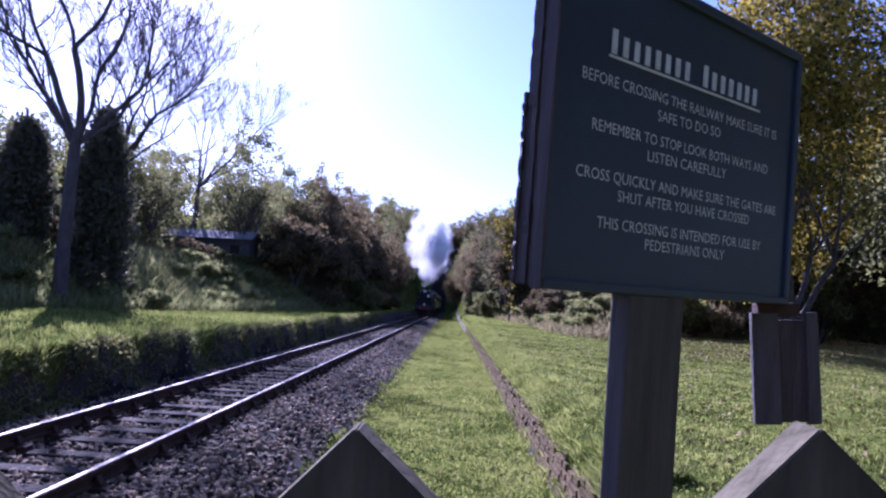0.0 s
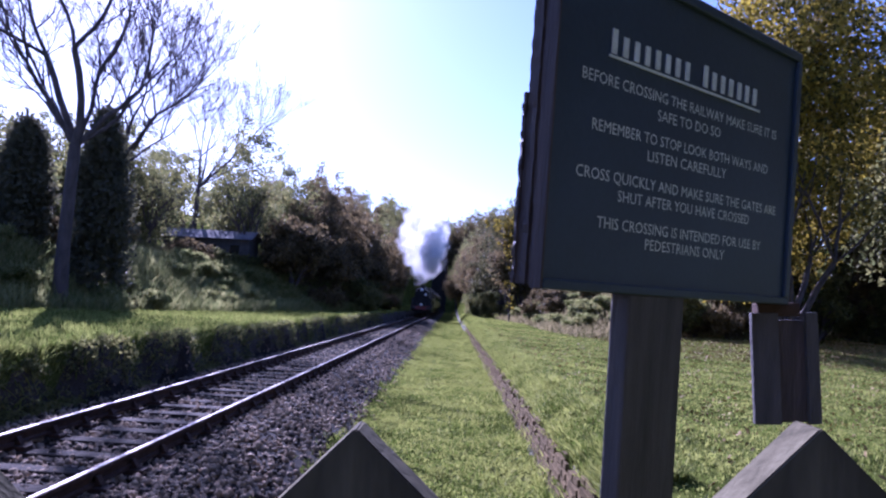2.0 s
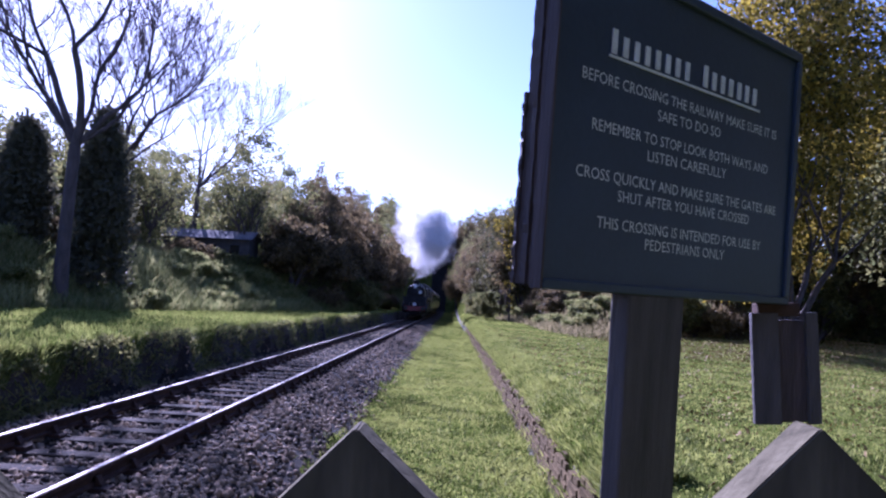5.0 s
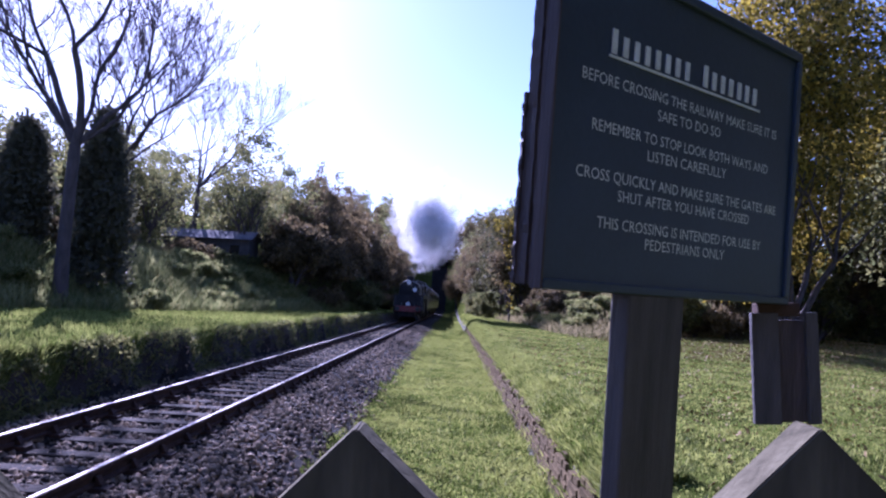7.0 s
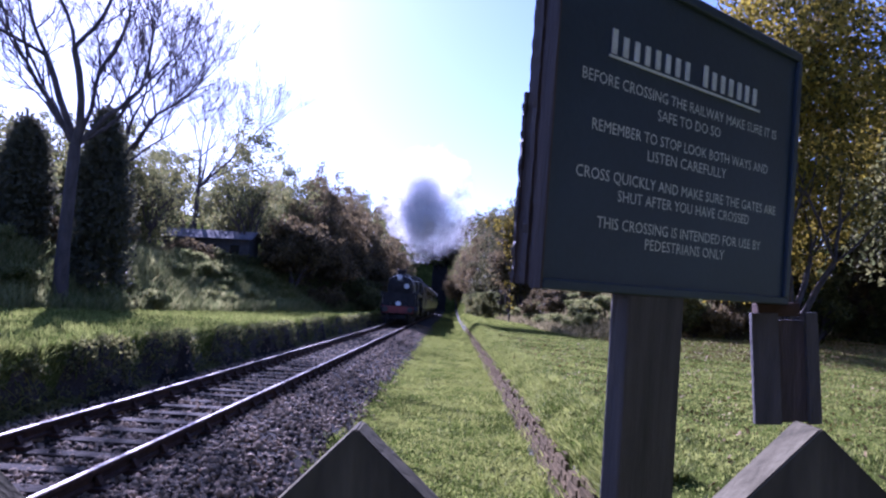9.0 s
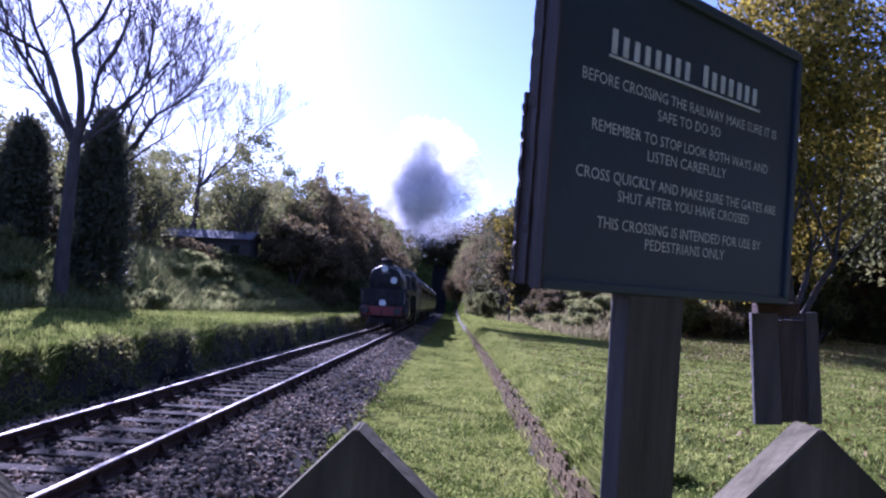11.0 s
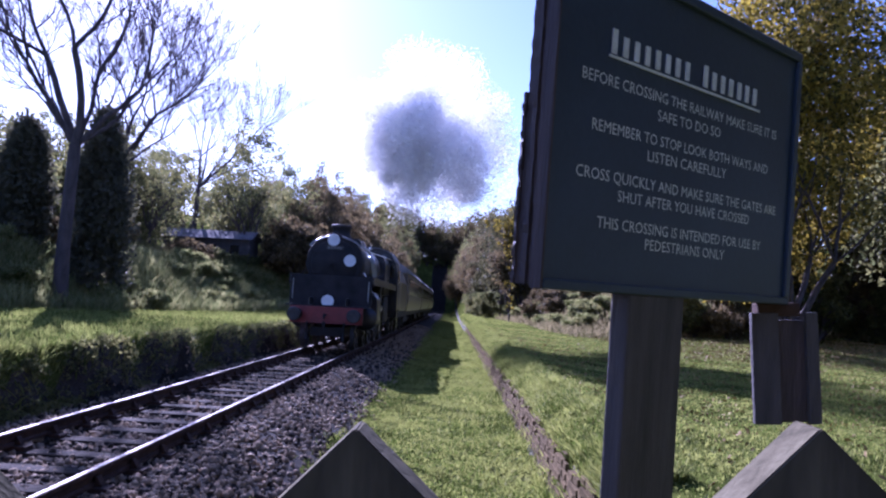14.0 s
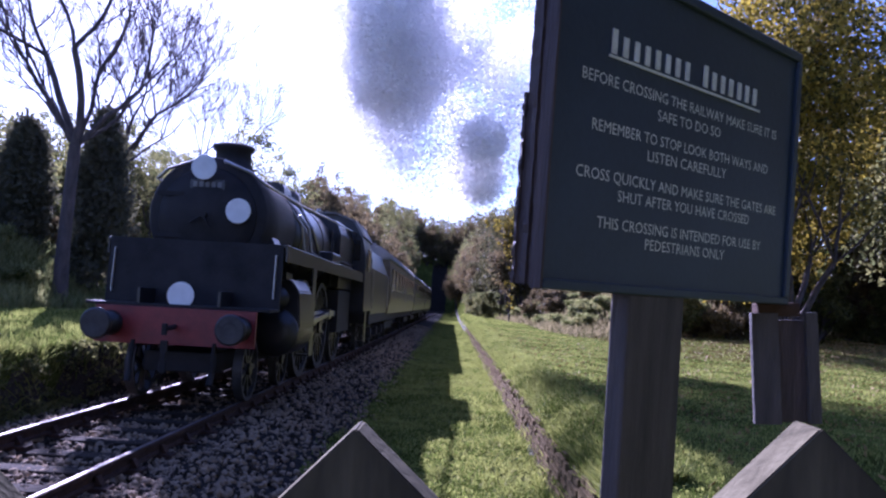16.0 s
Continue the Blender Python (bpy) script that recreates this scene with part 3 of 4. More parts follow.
    # right-bank trees, their shade carried by the darker leaf colour
    deep = [leafy_tree("tree", 90 + i, t, w, M_LEAF_SHADED, .13, 28, "green tree on the far bank, shade put into its leaf colour", clumps=130, trunk=.2, low=.08) for i, (t, w) in enumerate(((10.8, 3.2), (8.4, 2.7), (5.6, 2.2)))]
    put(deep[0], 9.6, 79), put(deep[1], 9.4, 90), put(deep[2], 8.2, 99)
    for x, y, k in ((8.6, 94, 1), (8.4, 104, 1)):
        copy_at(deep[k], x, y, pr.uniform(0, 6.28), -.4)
    for x, y in ((7.2, 88), (7.6, 81), (6.8, 95)):
        copy_at(shrub[2], x, y, pr.uniform(0, 6.28), -.3)
    for _ in range(26):
        copy_at(shrub[pr.choice((0, 1, 2))], pr.uniform(6.6, 9.5), pr.uniform(96, 132), pr.uniform(0, 6.28), -.3)
    for x, y, k in ((8.2, 112, 1), (8.8, 107, 0), (7.8, 120, 0), (7.6, 128, 1), (7.4, 136, 0), (7.0, 146, 0)):
        copy_at(rust[k], x, y, pr.uniform(0, 6.28), -.6)
    for _ in range(34):
        y = pr.uniform(26, 92)
        x = float(left_foot(y)) - pr.uniform(5.5, 9) * (1 if y < 66 else .5)
        copy_at(shrub[pr.choice((0, 1, 1, 0))], x, y, pr.uniform(0, 6.28), -.25)
    for _ in range(30):
        y = pr.uniform(58, 104)
        copy_at(shrub[pr.choice((0, 1, 2))], float(left_foot(y)) - pr.uniform(-.3, 2.2), y, pr.uniform(0, 6.28), -.25)
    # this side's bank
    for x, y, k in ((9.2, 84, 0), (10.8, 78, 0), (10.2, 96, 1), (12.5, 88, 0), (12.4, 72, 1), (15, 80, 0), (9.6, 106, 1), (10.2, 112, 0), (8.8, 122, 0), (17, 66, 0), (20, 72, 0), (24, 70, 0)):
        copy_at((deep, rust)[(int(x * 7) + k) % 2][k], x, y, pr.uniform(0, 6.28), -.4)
    for _ in range(60):
        x = pr.uniform(7, 33)
        y = max(43, 42 + .3 * (x - 11)) + pr.uniform(1.5, 26)
        if x > right_foot(y) + 1:
            copy_at(shrub[pr.choice((0, 0, 1))], x, y, pr.uniform(0, 6.28), -.3)
    birch = leafy_tree("birch_tree", 60, 9.6, 1.0, M_LEAF_GOLD, .10, 22, "slender birch with yellow autumn leaves", clumps=130, trunk=.08, low=.4)
    put(birch, 8.6, 64)
    gold = leafy_tree("golden_tree", 70, 15, 6.5, M_LEAF_GOLD, .115, 62, "large broad tree with dark and yellow autumn leaves", clumps=900, trunk=.3, low=.04, ragged=1.05)
    put(gold, 18.2, 33, .6)
    gold2 = leafy_tree("golden_tree", 71, 12, 5.2, M_LEAF_OLIVE, .17, 30, "tall green and brown tree behind the lawn", clumps=480, trunk=.35, low=.06, ragged=1.0)
    put(gold2, 25, 46, 1.0)
    copy_at(gold2, 33, 52, 2.5), copy_at(gold, 31, 42, 3.0), copy_at(gold2, 19, 60, 4.0), copy_at(gold2, 27, 37, 5.0)
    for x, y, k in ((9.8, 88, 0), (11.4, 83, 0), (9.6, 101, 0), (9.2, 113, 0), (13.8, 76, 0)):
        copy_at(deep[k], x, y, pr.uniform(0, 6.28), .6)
    for _ in range(16):
        copy_at(shrub[pr.choice((0, 2))], pr.uniform(15.5, 30), pr.uniform(38, 44), pr.uniform(0, 6.28), -.3)
    for x, y in ((19, 41), (21.5, 43), (24, 42), (26.5, 44), (29, 45), (22.5, 39.5), (32, 47), (27, 40)):
        copy_at((olive[3], rust[2])[int(x) % 2], x, y, pr.uniform(0, 6.28), -.4)
    # unseen trees beside the lawn and behind the crossing, added to block sky light
    for i in range(9):
        copy_at((olive[0], rust[0])[i % 2], 1 + i * 3.0 + pr.uniform(-.6, .6), -10 - pr.uniform(0, 3), pr.uniform(0, 6.28), -.3)
    for i in range(6):
        copy_at(gold2, 2 + i * 6.0, -22 + pr.uniform(-2, 2), pr.uniform(0, 6.28), 1.0)
    for x, y in ((17, -3), (19, 4), (22, 11), (24, 18), (15, -8)):
        copy_at(gold2, x, y, pr.uniform(0, 6.28))
    # wooded hill closing the line
    for i in range(22):
        s = 1 if i % 2 else -1
        copy_at((olive[0], rust[0], olive[1])[i % 3], s * pr.uniform(6.2, 8.5), 112 + i * 4.6, pr.uniform(0, 6.28), -.4)
    for i in range(18):
        copy_at((olive[0], rust[0])[i % 2], -17 + i * 2 + pr.uniform(-.5, .5), 222 + pr.uniform(0, 10), pr.uniform(0, 6.28), -.4)
        copy_at((olive[3], rust[2])[i % 2], -14 + i * 1.7, 219 + pr.uniform(0, 4), pr.uniform(0, 6.28), -.6)
        copy_at(olive[3], -14 + i * 1.7, 228 + pr.uniform(0, 4), pr.uniform(0, 6.28), -.2)
        copy_at((rust[0], olive[0])[i % 2], -18 + i * 2 + pr.uniform(-.5, .5), 238 + pr.uniform(0, 8), pr.uniform(0, 6.28), 3)
    for i in range(95):
        y = pr.uniform(128, 235)
        x = pr.uniform(-48, 52)
        if abs(x) < 5.0 and y < 214:
            continue
        copy_at(pr.choice((olive[0], olive[1], rust[0], rust[1], olive[0])), x, y, pr.uniform(0, 6.28), -.5)


build_plants()


def build_weeds():
    x, y = scatter(4200, 2.35, 4.9, 6.8, 45, 1.5)
    weeds("clover", 80, x, y, .02, .07, 16, .018, M_GRASS, "clover and small leafy weeds in the path grass")
    x, y = scatter(5200, 5.2, 18, 4.6, 40, 1.4)
    weeds("lawn_weeds", 81, x, y, .02, .09, 14, .018, M_GRASS, "small leafy weeds in the platform lawn")
    x, y = scatter(1700, -2.02, -1.76, 8, 62, 1.4)
    weeds("face_herbs", 86, x, y, .06, .07, 18, .03, M_LEAF_OLIVE, "dark herbs and ivy clinging to the earthen platform face")
    x, y = scatter(420, 5.02, 5.45, 8, 55, 1.5)
    weeds("edge_weeds", 82, x, y, .045, .08, 26, .022, M_GRASS, "nettles and herbs spilling over the wall top")
    x, y = scatter(300, 4.6, 4.95, 6.8, 50, 1.5)
    weeds("foot_weeds", 83, x, y, .035, .08, 24, .02, M_GRASS, "low weeds along the foot of the wall")
    x, y = RNG.uniform(11, 26, 2600), RNG.uniform(24, 42, 2600)
    weeds("leaf_litter", 84, x, y, .012, .3, 6, .05, M_LITTER, "drift of brown fallen leaves under the trees")
    x, y = RNG.uniform(5.6, 16, 1500), RNG.uniform(5, 34, 1500)
    weeds("fallen_leaves", 85, x, y, .03, .2, 2, .038, M_LITTER, "scattered tan fallen leaves on the lawn")


build_weeds()


# ---------------------------------------------------------------- low brick wall of the near platform
def build_wall():
    wall = thing("platform_wall", "low crumbling brick wall of a disused platform", "wall")
    wall["kind"] = "structure"
    bm = bmesh.new()
    box(bm, -.055, .055, -.11, .11, -.034, .034, .008)
    shared = part("brick", bm, M_BRICK, wall)
    shared.location = (4.96, 6.5, -.44)
    pr = random.Random(9)
    made = 1
    rest_v, rest_f = [], []
    cube = np.array([[x, y, z] for x in (-.055, .055) for y in (-.11, .11) for z in (-.034, .034)])
    quads = np.array([[0, 1, 3, 2], [4, 6, 7, 5], [0, 4, 5, 1], [2, 3, 7, 6], [0, 2, 6, 4], [1, 5, 7, 3]])
    for row in range(7):
        y = 6.6 + (row % 2) * .115
        while y < 58:
            if pr.random() > (.02, .02, .03, .05, .08, .2, .5)[row]:
                loc = (4.945 + row * .011 + pr.uniform(-.010, .008), y + pr.uniform(-.008, .008), -.46 + row * .078 + pr.uniform(-.008, .008))
                if y < 18 and made < 300:
                    o = new("brick", shared.data)
                    o.parent, o.location = wall, loc
                    o.rotation_euler = (pr.uniform(-.03, .03), pr.uniform(-.05, .05), pr.uniform(-.06, .06))
                    made += 1
                else:
                    rest_f.append(quads + 8 * len(rest_v))
                    rest_v.append(cube + np.array(loc))
            y += .232
    ob = raw("brickwork", np.concatenate(rest_v), np.concatenate(rest_f), M_BRICK, wall)
    ob["kind"] = "stuff"


build_wall()


# ---------------------------------------------------------------- hut on the bank
def build_hut():
    hut = thing("hut", "long low dark hut with a pale tin roof", "hut", at=Matrix.Translation((-14.6, 55.6, 3.6)))
    bm = bmesh.new()
    box(bm, -3.0, 3.3, 0, 2.6, -.6, 1.9)
    part("wall", bm, M_HUTWALL, hut)
    bm = bmesh.new()
    n = 60
    out = []
    for i in range(n + 1):
        out.append((-3.3 + 6.9 * i / n, 1.95 + .012 * math.sin(i * 1.6)))
    out += [(u, v - .03) for u, v in reversed(out)]
    prism(bm, out, -.35, 1.3)
    for v in bm.verts:
        v.co.z += (v.co.y + .35) * .42
    prism(bm, [(1.3, 2.60), (3.0, 1.95), (3.0, 1.92), (1.3, 2.57)], -3.3, 3.6, "x")
    part("roof", bm, M_TIN, hut, "pale corrugated tin roof")
    for x in (-1.6, .2, 1.9):
        bm = bmesh.new()
        box(bm, x, x + .7, -.03, .02, .8, 1.5, .01)
        part("window", bm, M_GLASS, hut)


build_hut()


# ---------------------------------------------------------------- the train
def disc_wheel(parent, name, x, y, r, spokes, keyed, width=.13):
    """A spoked wheel with a steel tyre on the given side."""
    s = 1 if x > 0 else -1
    w = new(name)
    w.parent, w.location = parent, (x, y, r)
    bm = bmesh.new()
    seg = 36
    for a in range(seg):
        t0, t1 = math.tau * a / seg, math.tau * (a + 1) / seg
        q = []
        for t in (t0, t1):
            for rr, xx in ((r, -width / 2), (r, width / 2), (r * .88, width / 2), (r * .88, -width / 2)):
                q.append(bm.verts.new((xx, math.cos(t) * rr, math.sin(t) * rr)))
        for i in range(4):
            bm.faces.new((q[i], q[(i + 1) % 4], q[4 + (i + 1) % 4], q[4 + i]))
    bmesh.ops.remove_doubles(bm, verts=bm.verts, dist=1e-4)
    bmesh.ops.recalc_face_normals(bm, faces=bm.faces)
    part("tyre", bm, M_TYRE, w, "dull dark steel tyre")
    bm = bmesh.new()
    lathe(bm, [(r * .2, -.08), (r * .2, .08)], "x", 16)
    for i in range(spokes):
        box(bm, -.03, .03, -.03, .03, r * .15, r * .9, m=Matrix.Rotation(math.tau * i / spokes, 4, "X"))
    part("spokes", bm, M_BLACK, w)
    keyed.append((w, r))
    return w


KEYED, RODS, CRANKS = [], [], []


def build_locomotive():
    loco = thing("steam_locomotive", "black steam locomotive with red buffer beam and white discs", "locomotive")
    P = lambda name, bm, mat=M_BLACK, label="", sm=False: part(name, bm, mat, loco, label, sm)
    bm = bmesh.new()
    box(bm, -1.09, 1.09, .46, .52, .80, 1.30, .008)
    P("buffer_beam", bm, M_RED, "red painted buffer beam")
    for x in (-.873, .873):
        bm = bmesh.new()
        lathe(bm, [(.05, 0), (.165, .0), (.205, .025), (.205, .045), (.09, .06), (.08, .16), (.13, .17), (.15, .44), (.18, .47)], "y", 28, (x, 0, 1.06))
        P("buffer", bm, M_BLACK, "round black buffer", True)
        bm = bmesh.new()
        lathe(bm, [(.085, -.004), (.10, -.008), (.175, -.008), (.19, .0), (.19, .018), (.085, .018)], "y", 32, (x, 0, 1.06))
        P("buffer_face", bm, M_TYRE, "pale ring worn on the buffer face")
    bm = bmesh.new()
    rod(bm, (0, .1, 1.03), (0, .48, 1.05), .035)
    box(bm, -.03, .03, .06, .13, .95, 1.10, .01)
    for i in range(3):
        box(bm, -.05 + .02 * (i % 2), .05 - .02 * (i % 2), .10, .14, .72 - i * .13, .88 - i * .13, .012)
    P("coupling", bm, M_SOOT, "hanging screw coupling")
    for x in (-.55, .55):
        bm = bmesh.new()
        rod(bm, (x, .42, .42), (x, .46, .85), .03)
        rod(bm, (x, .36, .30), (x, .42, .44), .045)
        P("brake_hose", bm, M_SOOT)
    bm = bmesh.new()
    for s in (-1, 1):
        box(bm, s * .55 - .02, s * .55 + .02, .52, 11.5, .75, 1.55)
    P("frames", bm)
    bm = bmesh.new()
    for s in (-1, 1):
        box(bm, s * .95 - .35, s * .95 + .35, 1.12, 10.6, 2.225, 2.27, .008)
    P("running_plate", bm)
    bm = bmesh.new()
    box(bm, -1.25, 1.25, .5, 1.12, 1.30, 1.345, .006)
    prism(bm, [(1.06, 1.34), (1.10, 1.34), (1.16, 2.27), (1.12, 2.27)], -1.25, 1.25, "x")
    P("front_plate", bm, M_SOOT, "upright full-width front plate under the smokebox")
    bm = bmesh.new()
    for s in (-1, 1):
        box(bm, s * 1.29 - .012, s * 1.29 + .012, 1.14, 10.6, 2.03, 2.24)
    P("valance", bm, M_BLACK)
    bm = bmesh.new()
    prism(bm, [(-.72, 1.35), (.72, 1.35), (.62, 1.95), (-.62, 1.95)], 1.62, 3.5)
    P("smokebox_saddle", bm, M_SOOT)
    bm = bmesh.new()
    lathe(bm, [(.60, 1.47), (.86, 1.47), (.885, 1.50), (.885, 3.55)], "y", 48, (0, 0, 2.68))
    P("smokebox", bm, M_SOOT, "sooty black smokebox", True)
    bm = bmesh.new()
    lathe(bm, [(.05, 1.31), (.30, 1.325), (.55, 1.38), (.72, 1.44), (.74, 1.475)], "y", 40, (0, 0, 2.66))
    P("smokebox_door", bm, M_SOOT, "domed smokebox door", True)
    bm = bmesh.new()
    for a in (.5, -1.0):
        rod(bm, (0, 1.24, 2.66), (math.sin(a) * .22, 1.26, 2.66 - math.cos(a) * .22), .018)
    lathe(bm, [(.05, 1.22), (.05, 1.33)], "y", 12, (0, 0, 2.66))
    for z in (2.35, 2.97):
        box(bm, -.74, .1, 1.36, 1.40, z - .03, z + .03)
    P("door_fastening", bm, M_SOOT)
    bm = bmesh.new()
    box(bm, -.26, .26, 1.36, 1.40, 3.05, 3.20, .008)
    plate = P("number_plate", bm, M_BLACK, "cast number plate with pale bars")
    bm = bmesh.new()
    for i in range(5):
        box(bm, -.21 + i * .09, -.15 + i * .09, 1.345, 1.362, 3.085, 3.165)
    part("plate_bars", bm, M_ROOF, plate, "pale raised bars")
    bm = bmesh.new()
    lathe(bm, [(.42, 3.42), (.34, 3.56), (.285, 3.66), (.285, 3.84), (.33, 3.87), (.335, 3.93), (.30, 3.95), (.22, 3.95)], "z", 32, (0, 2.55, 0))
    P("chimney", bm, M_SOOT, "short lipped chimney", True)
    bm = bmesh.new()
    lathe(bm, [(.80, 3.55), (.80, 5.2), (.86, 8.2)], "y", 48, (0, 0, 2.70))
    P("boiler", bm, M_BLACK, "glossy black boiler barrel", True)
    for y in (3.62, 4.5, 5.6, 6.8, 8.1):
        bm = bmesh.new()
        r = .806 + max(0, (y - 5.2) / 3 * .06)
        lathe(bm, [(r, y - .03), (r + .008, y - .03), (r + .008, y + .03), (r, y + .03)], "y", 48, (0, 0, 2.70))
        P("boiler_band", bm, M_BLACK, "", True)
    bm = bmesh.new()
    lathe(bm, [(.46, 3.35), (.40, 3.55), (.38, 3.66), (.30, 3.75), (.12, 3.79)], "z", 32, (0, 6.2, 0))
    P("steam_dome", bm, M_BLACK, "rounded steam dome", True)
    bm = bmesh.new()
    prism(bm, [(-.42, 3.40), (.42, 3.40), (.40, 3.62), (.32, 3.70), (-.32, 3.70), (-.40, 3.62)], 4.55, 5.25)
    bmesh.ops.bevel(bm, geom=list(bm.edges), offset=.03, segments=2, affect="EDGES")
    P("top_feed", bm, M_BLACK, "flat-topped feed casing on the boiler")
    bm = bmesh.new()
    prism(bm, [(-1.0, 1.8), (1.0, 1.8), (1.0, 3.1), (.86, 3.42), (.5, 3.58), (-.5, 3.58), (-.86, 3.42), (-1.0, 3.1)], 8.2, 10.6)
    P("firebox", bm)
    bm = bmesh.new()
    for x in (-.25, .25):
        lathe(bm, [(.07, 3.5), (.07, 3.72), (.04, 3.78)], "z", 12, (x, 9.2, 0))
    P("safety_valves", bm, M_STEEL)
    bm = bmesh.new()
    prism(bm, [(-1.36, 1.25), (1.36, 1.25), (1.34, 2.7), (1.22, 3.3), (1.0, 3.62), (.5, 3.80), (-.5, 3.80), (-1.0, 3.62), (-1.22, 3.3), (-1.34, 2.7)], 10.6, 12.4)
    cab = P("cab", bm, M_BLACK, "enclosed driver's cab")
    bm = bmesh.new()
    prism(bm, [(-1.28, 3.24), (-1.04, 3.66), (-.5, 3.85), (.5, 3.85), (1.04, 3.66), (1.28, 3.24), (1.22, 3.22), (1.0, 3.62), (.5, 3.81), (-.5, 3.81), (-1.0, 3.62), (-1.22, 3.22)], 10.4, 12.9)
    part("cab_roof", bm, M_ROOF, cab)
    for s in (-1, 1):
        bm = bmesh.new()
        box(bm, s * 1.355 - .01, s * 1.355 + .01, 11.0, 11.8, 2.35, 2.95, .004)
        part("cab_window", bm, M_GLASS, cab)
        bm = bmesh.new()
        box(bm, s * .98 - .22, s * .98 + .22, 10.575, 10.60, 2.6, 3.15)
        part("front_window", bm, M_GLASS, cab)
        bm = bmesh.new()
        for a, b in (((1.13, 1.5), (1.17, 2.1)), ((1.13, 1.5), (1.20, 1.5)), ((1.17, 2.1), (1.24, 2.1))):
            rod(bm, (s * 1.16, a[0] - .10, a[1]), (s * 1.16, b[0] - .10, b[1]), .014)
        P("step_rail", bm, M_STEEL)
        bm = bmesh.new()
        prism(bm, [(s * .70, 2.3), (s * .82, 2.5), (s * 1.12, 1.9), (s * 1.12, 1.5), (s * .9, 1.5)], 2.0, 2.45)
        P("steam_pipe", bm, M_BLACK)
        bm = bmesh.new()
        lathe(bm, [(.15, 1.84), (.36, 1.87), (.38, 1.92), (.38, 3.12), (.36, 3.17), (.1, 3.2)], "y", 28, (s * 1.0, 0, .98))
        lathe(bm, [(.06, 1.78), (.19, 1.83), (.2, 3.2), (.06, 3.28)], "y", 20, (s * 1.0, 0, 1.5))
        P("cylinder", bm, M_BLACK, "outside cylinder with valve chest", True)
        bm = bmesh.new()
        prism(bm, [(s * .9, .62), (s * 1.22, .66), (s * 1.36, .84), (s * 1.38, 1.1), (s * 1.34, 1.62), (s * 1.2, 1.80), (s * .9, 1.80)], 1.98, 3.08)
        bmesh.ops.bevel(bm, geom=list(bm.edges), offset=.02, segments=2, affect="EDGES")
        P("cylinder_cladding", bm, M_BLACK, "sheet-metal cladding round the cylinder")
        for pts in (((.72, 3.9, 3.08), (.90, 4.0, 2.85), (.98, 4.05, 2.3)), ((.72, 4.6, 3.08), (.90, 4.7, 2.85), (.98, 4.75, 2.3)), ((.20, 4.9, 3.62), (.60, 5.0, 3.36), (.88, 5.1, 2.9), (.95, 5.9, 2.3))):
            bm = bmesh.new()
            for a, b in zip(pts, pts[1:]):
                rod(bm, (s * a[0], a[1], a[2]), (s * b[0], b[1], b[2]), .032)
            P("feed_pipe", bm, M_STEEL, "bright feed pipe over the boiler side")
        for y, z0 in ((3.25, .55), (11.4, .4)):
            bm = bmesh.new()
            for k in range(2):
                box(bm, s * 1.22 - .12, s * 1.33, y - .13, y + .13, z0 + k * .42, z0 + k * .42 + .03)
            box(bm, s * 1.33 - .01, s * 1.33 + .01, y - .16, y + .16, z0, 1.30 if y > 9 else 2.04)
            P("footstep", bm)
        bm = bmesh.new()
        pts = [(s * .2, 1.42, 3.50), (s * .62, 1.42, 3.34), (s * .80, 1.5, 3.20), (s * .92, 3.5, 3.16), (s * .98, 8.2, 3.3), (s * 1.04, 10.6, 3.32)]
        for a, b in zip(pts, pts[1:]):
            rod(bm, a, b, .024)
        P("handrail", bm, M_STEEL)
        bm = bmesh.new()
        rod(bm, (s * .95, 3.7, 2.35), (s * 1.02, 10.5, 2.45), .035)
        rod(bm, (s * .85, 7.8, 1.85), (s * .85, 7.8, 3.1), .05)
        P("pipework", bm, M_SOOT)
        bm = bmesh.new()
        box(bm, s * 1.05 - .17, s * 1.05 + .17, 5.8, 6.9, 2.27, 2.5, .03)
        P("oil_box", bm)
        bm = bmesh.new()
        box(bm, s * 1.03 - .05, s * 1.03 + .05, 2.8, 4.25, 1.10, 1.16)
        box(bm, s * 1.03 - .05, s * 1.03 + .05, 2.8, 4.25, .80, .86)
        P("slide_bars", bm, M_STEEL)
        for y in (1.35, 3.45):
            disc_wheel(loco, "bogie_wheel", s * .76, y, .457, 9, KEYED)
        for y in (5.1, 7.1, 9.3):
            disc_wheel(loco, "driving_wheel", s * .76, y, .94, 17, KEYED)
        bm = bmesh.new()
        box(bm, -.03, .03, -.09, 4.29, -.065, .065, .01)
        for y in (0, 2.0, 4.2):
            lathe(bm, [(.10, -.05), (.10, .05)], "x", 16, (0, y, 0))
        r = P("coupling_rod", bm, M_STEEL, "polished coupling rod")
        RODS.append((r, s * .92, 5.1, .94, .33, 0 if s > 0 else math.pi / 2))
        bm = bmesh.new()
        box(bm, -.03, .03, -3.2, 0, -.055, .055, .01)
        for y in (-3.2, 0):
            lathe(bm, [(.11, -.05), (.11, .05)], "x", 16, (0, y, 0))
        c = P("connecting_rod", bm, M_STEEL, "polished connecting rod")
        bm = bmesh.new()
        box(bm, -.07, .07, -.2, .2, -.11, .11, .02)
        rod(bm, (0, -1.1, 0), (0, -.1, 0), .035)
        k = P("crosshead", bm, M_STEEL, "steel crosshead on its piston rod")
        CRANKS.append((c, k, s * 1.02, 7.1, .94, .33, 0 if s > 0 else math.pi / 2))
    bm = bmesh.new()
    box(bm, -.5, .5, .75, 4.2, .42, .70, .02)
    P("bogie_frame", bm, M_SOOT)
    bm = bmesh.new()
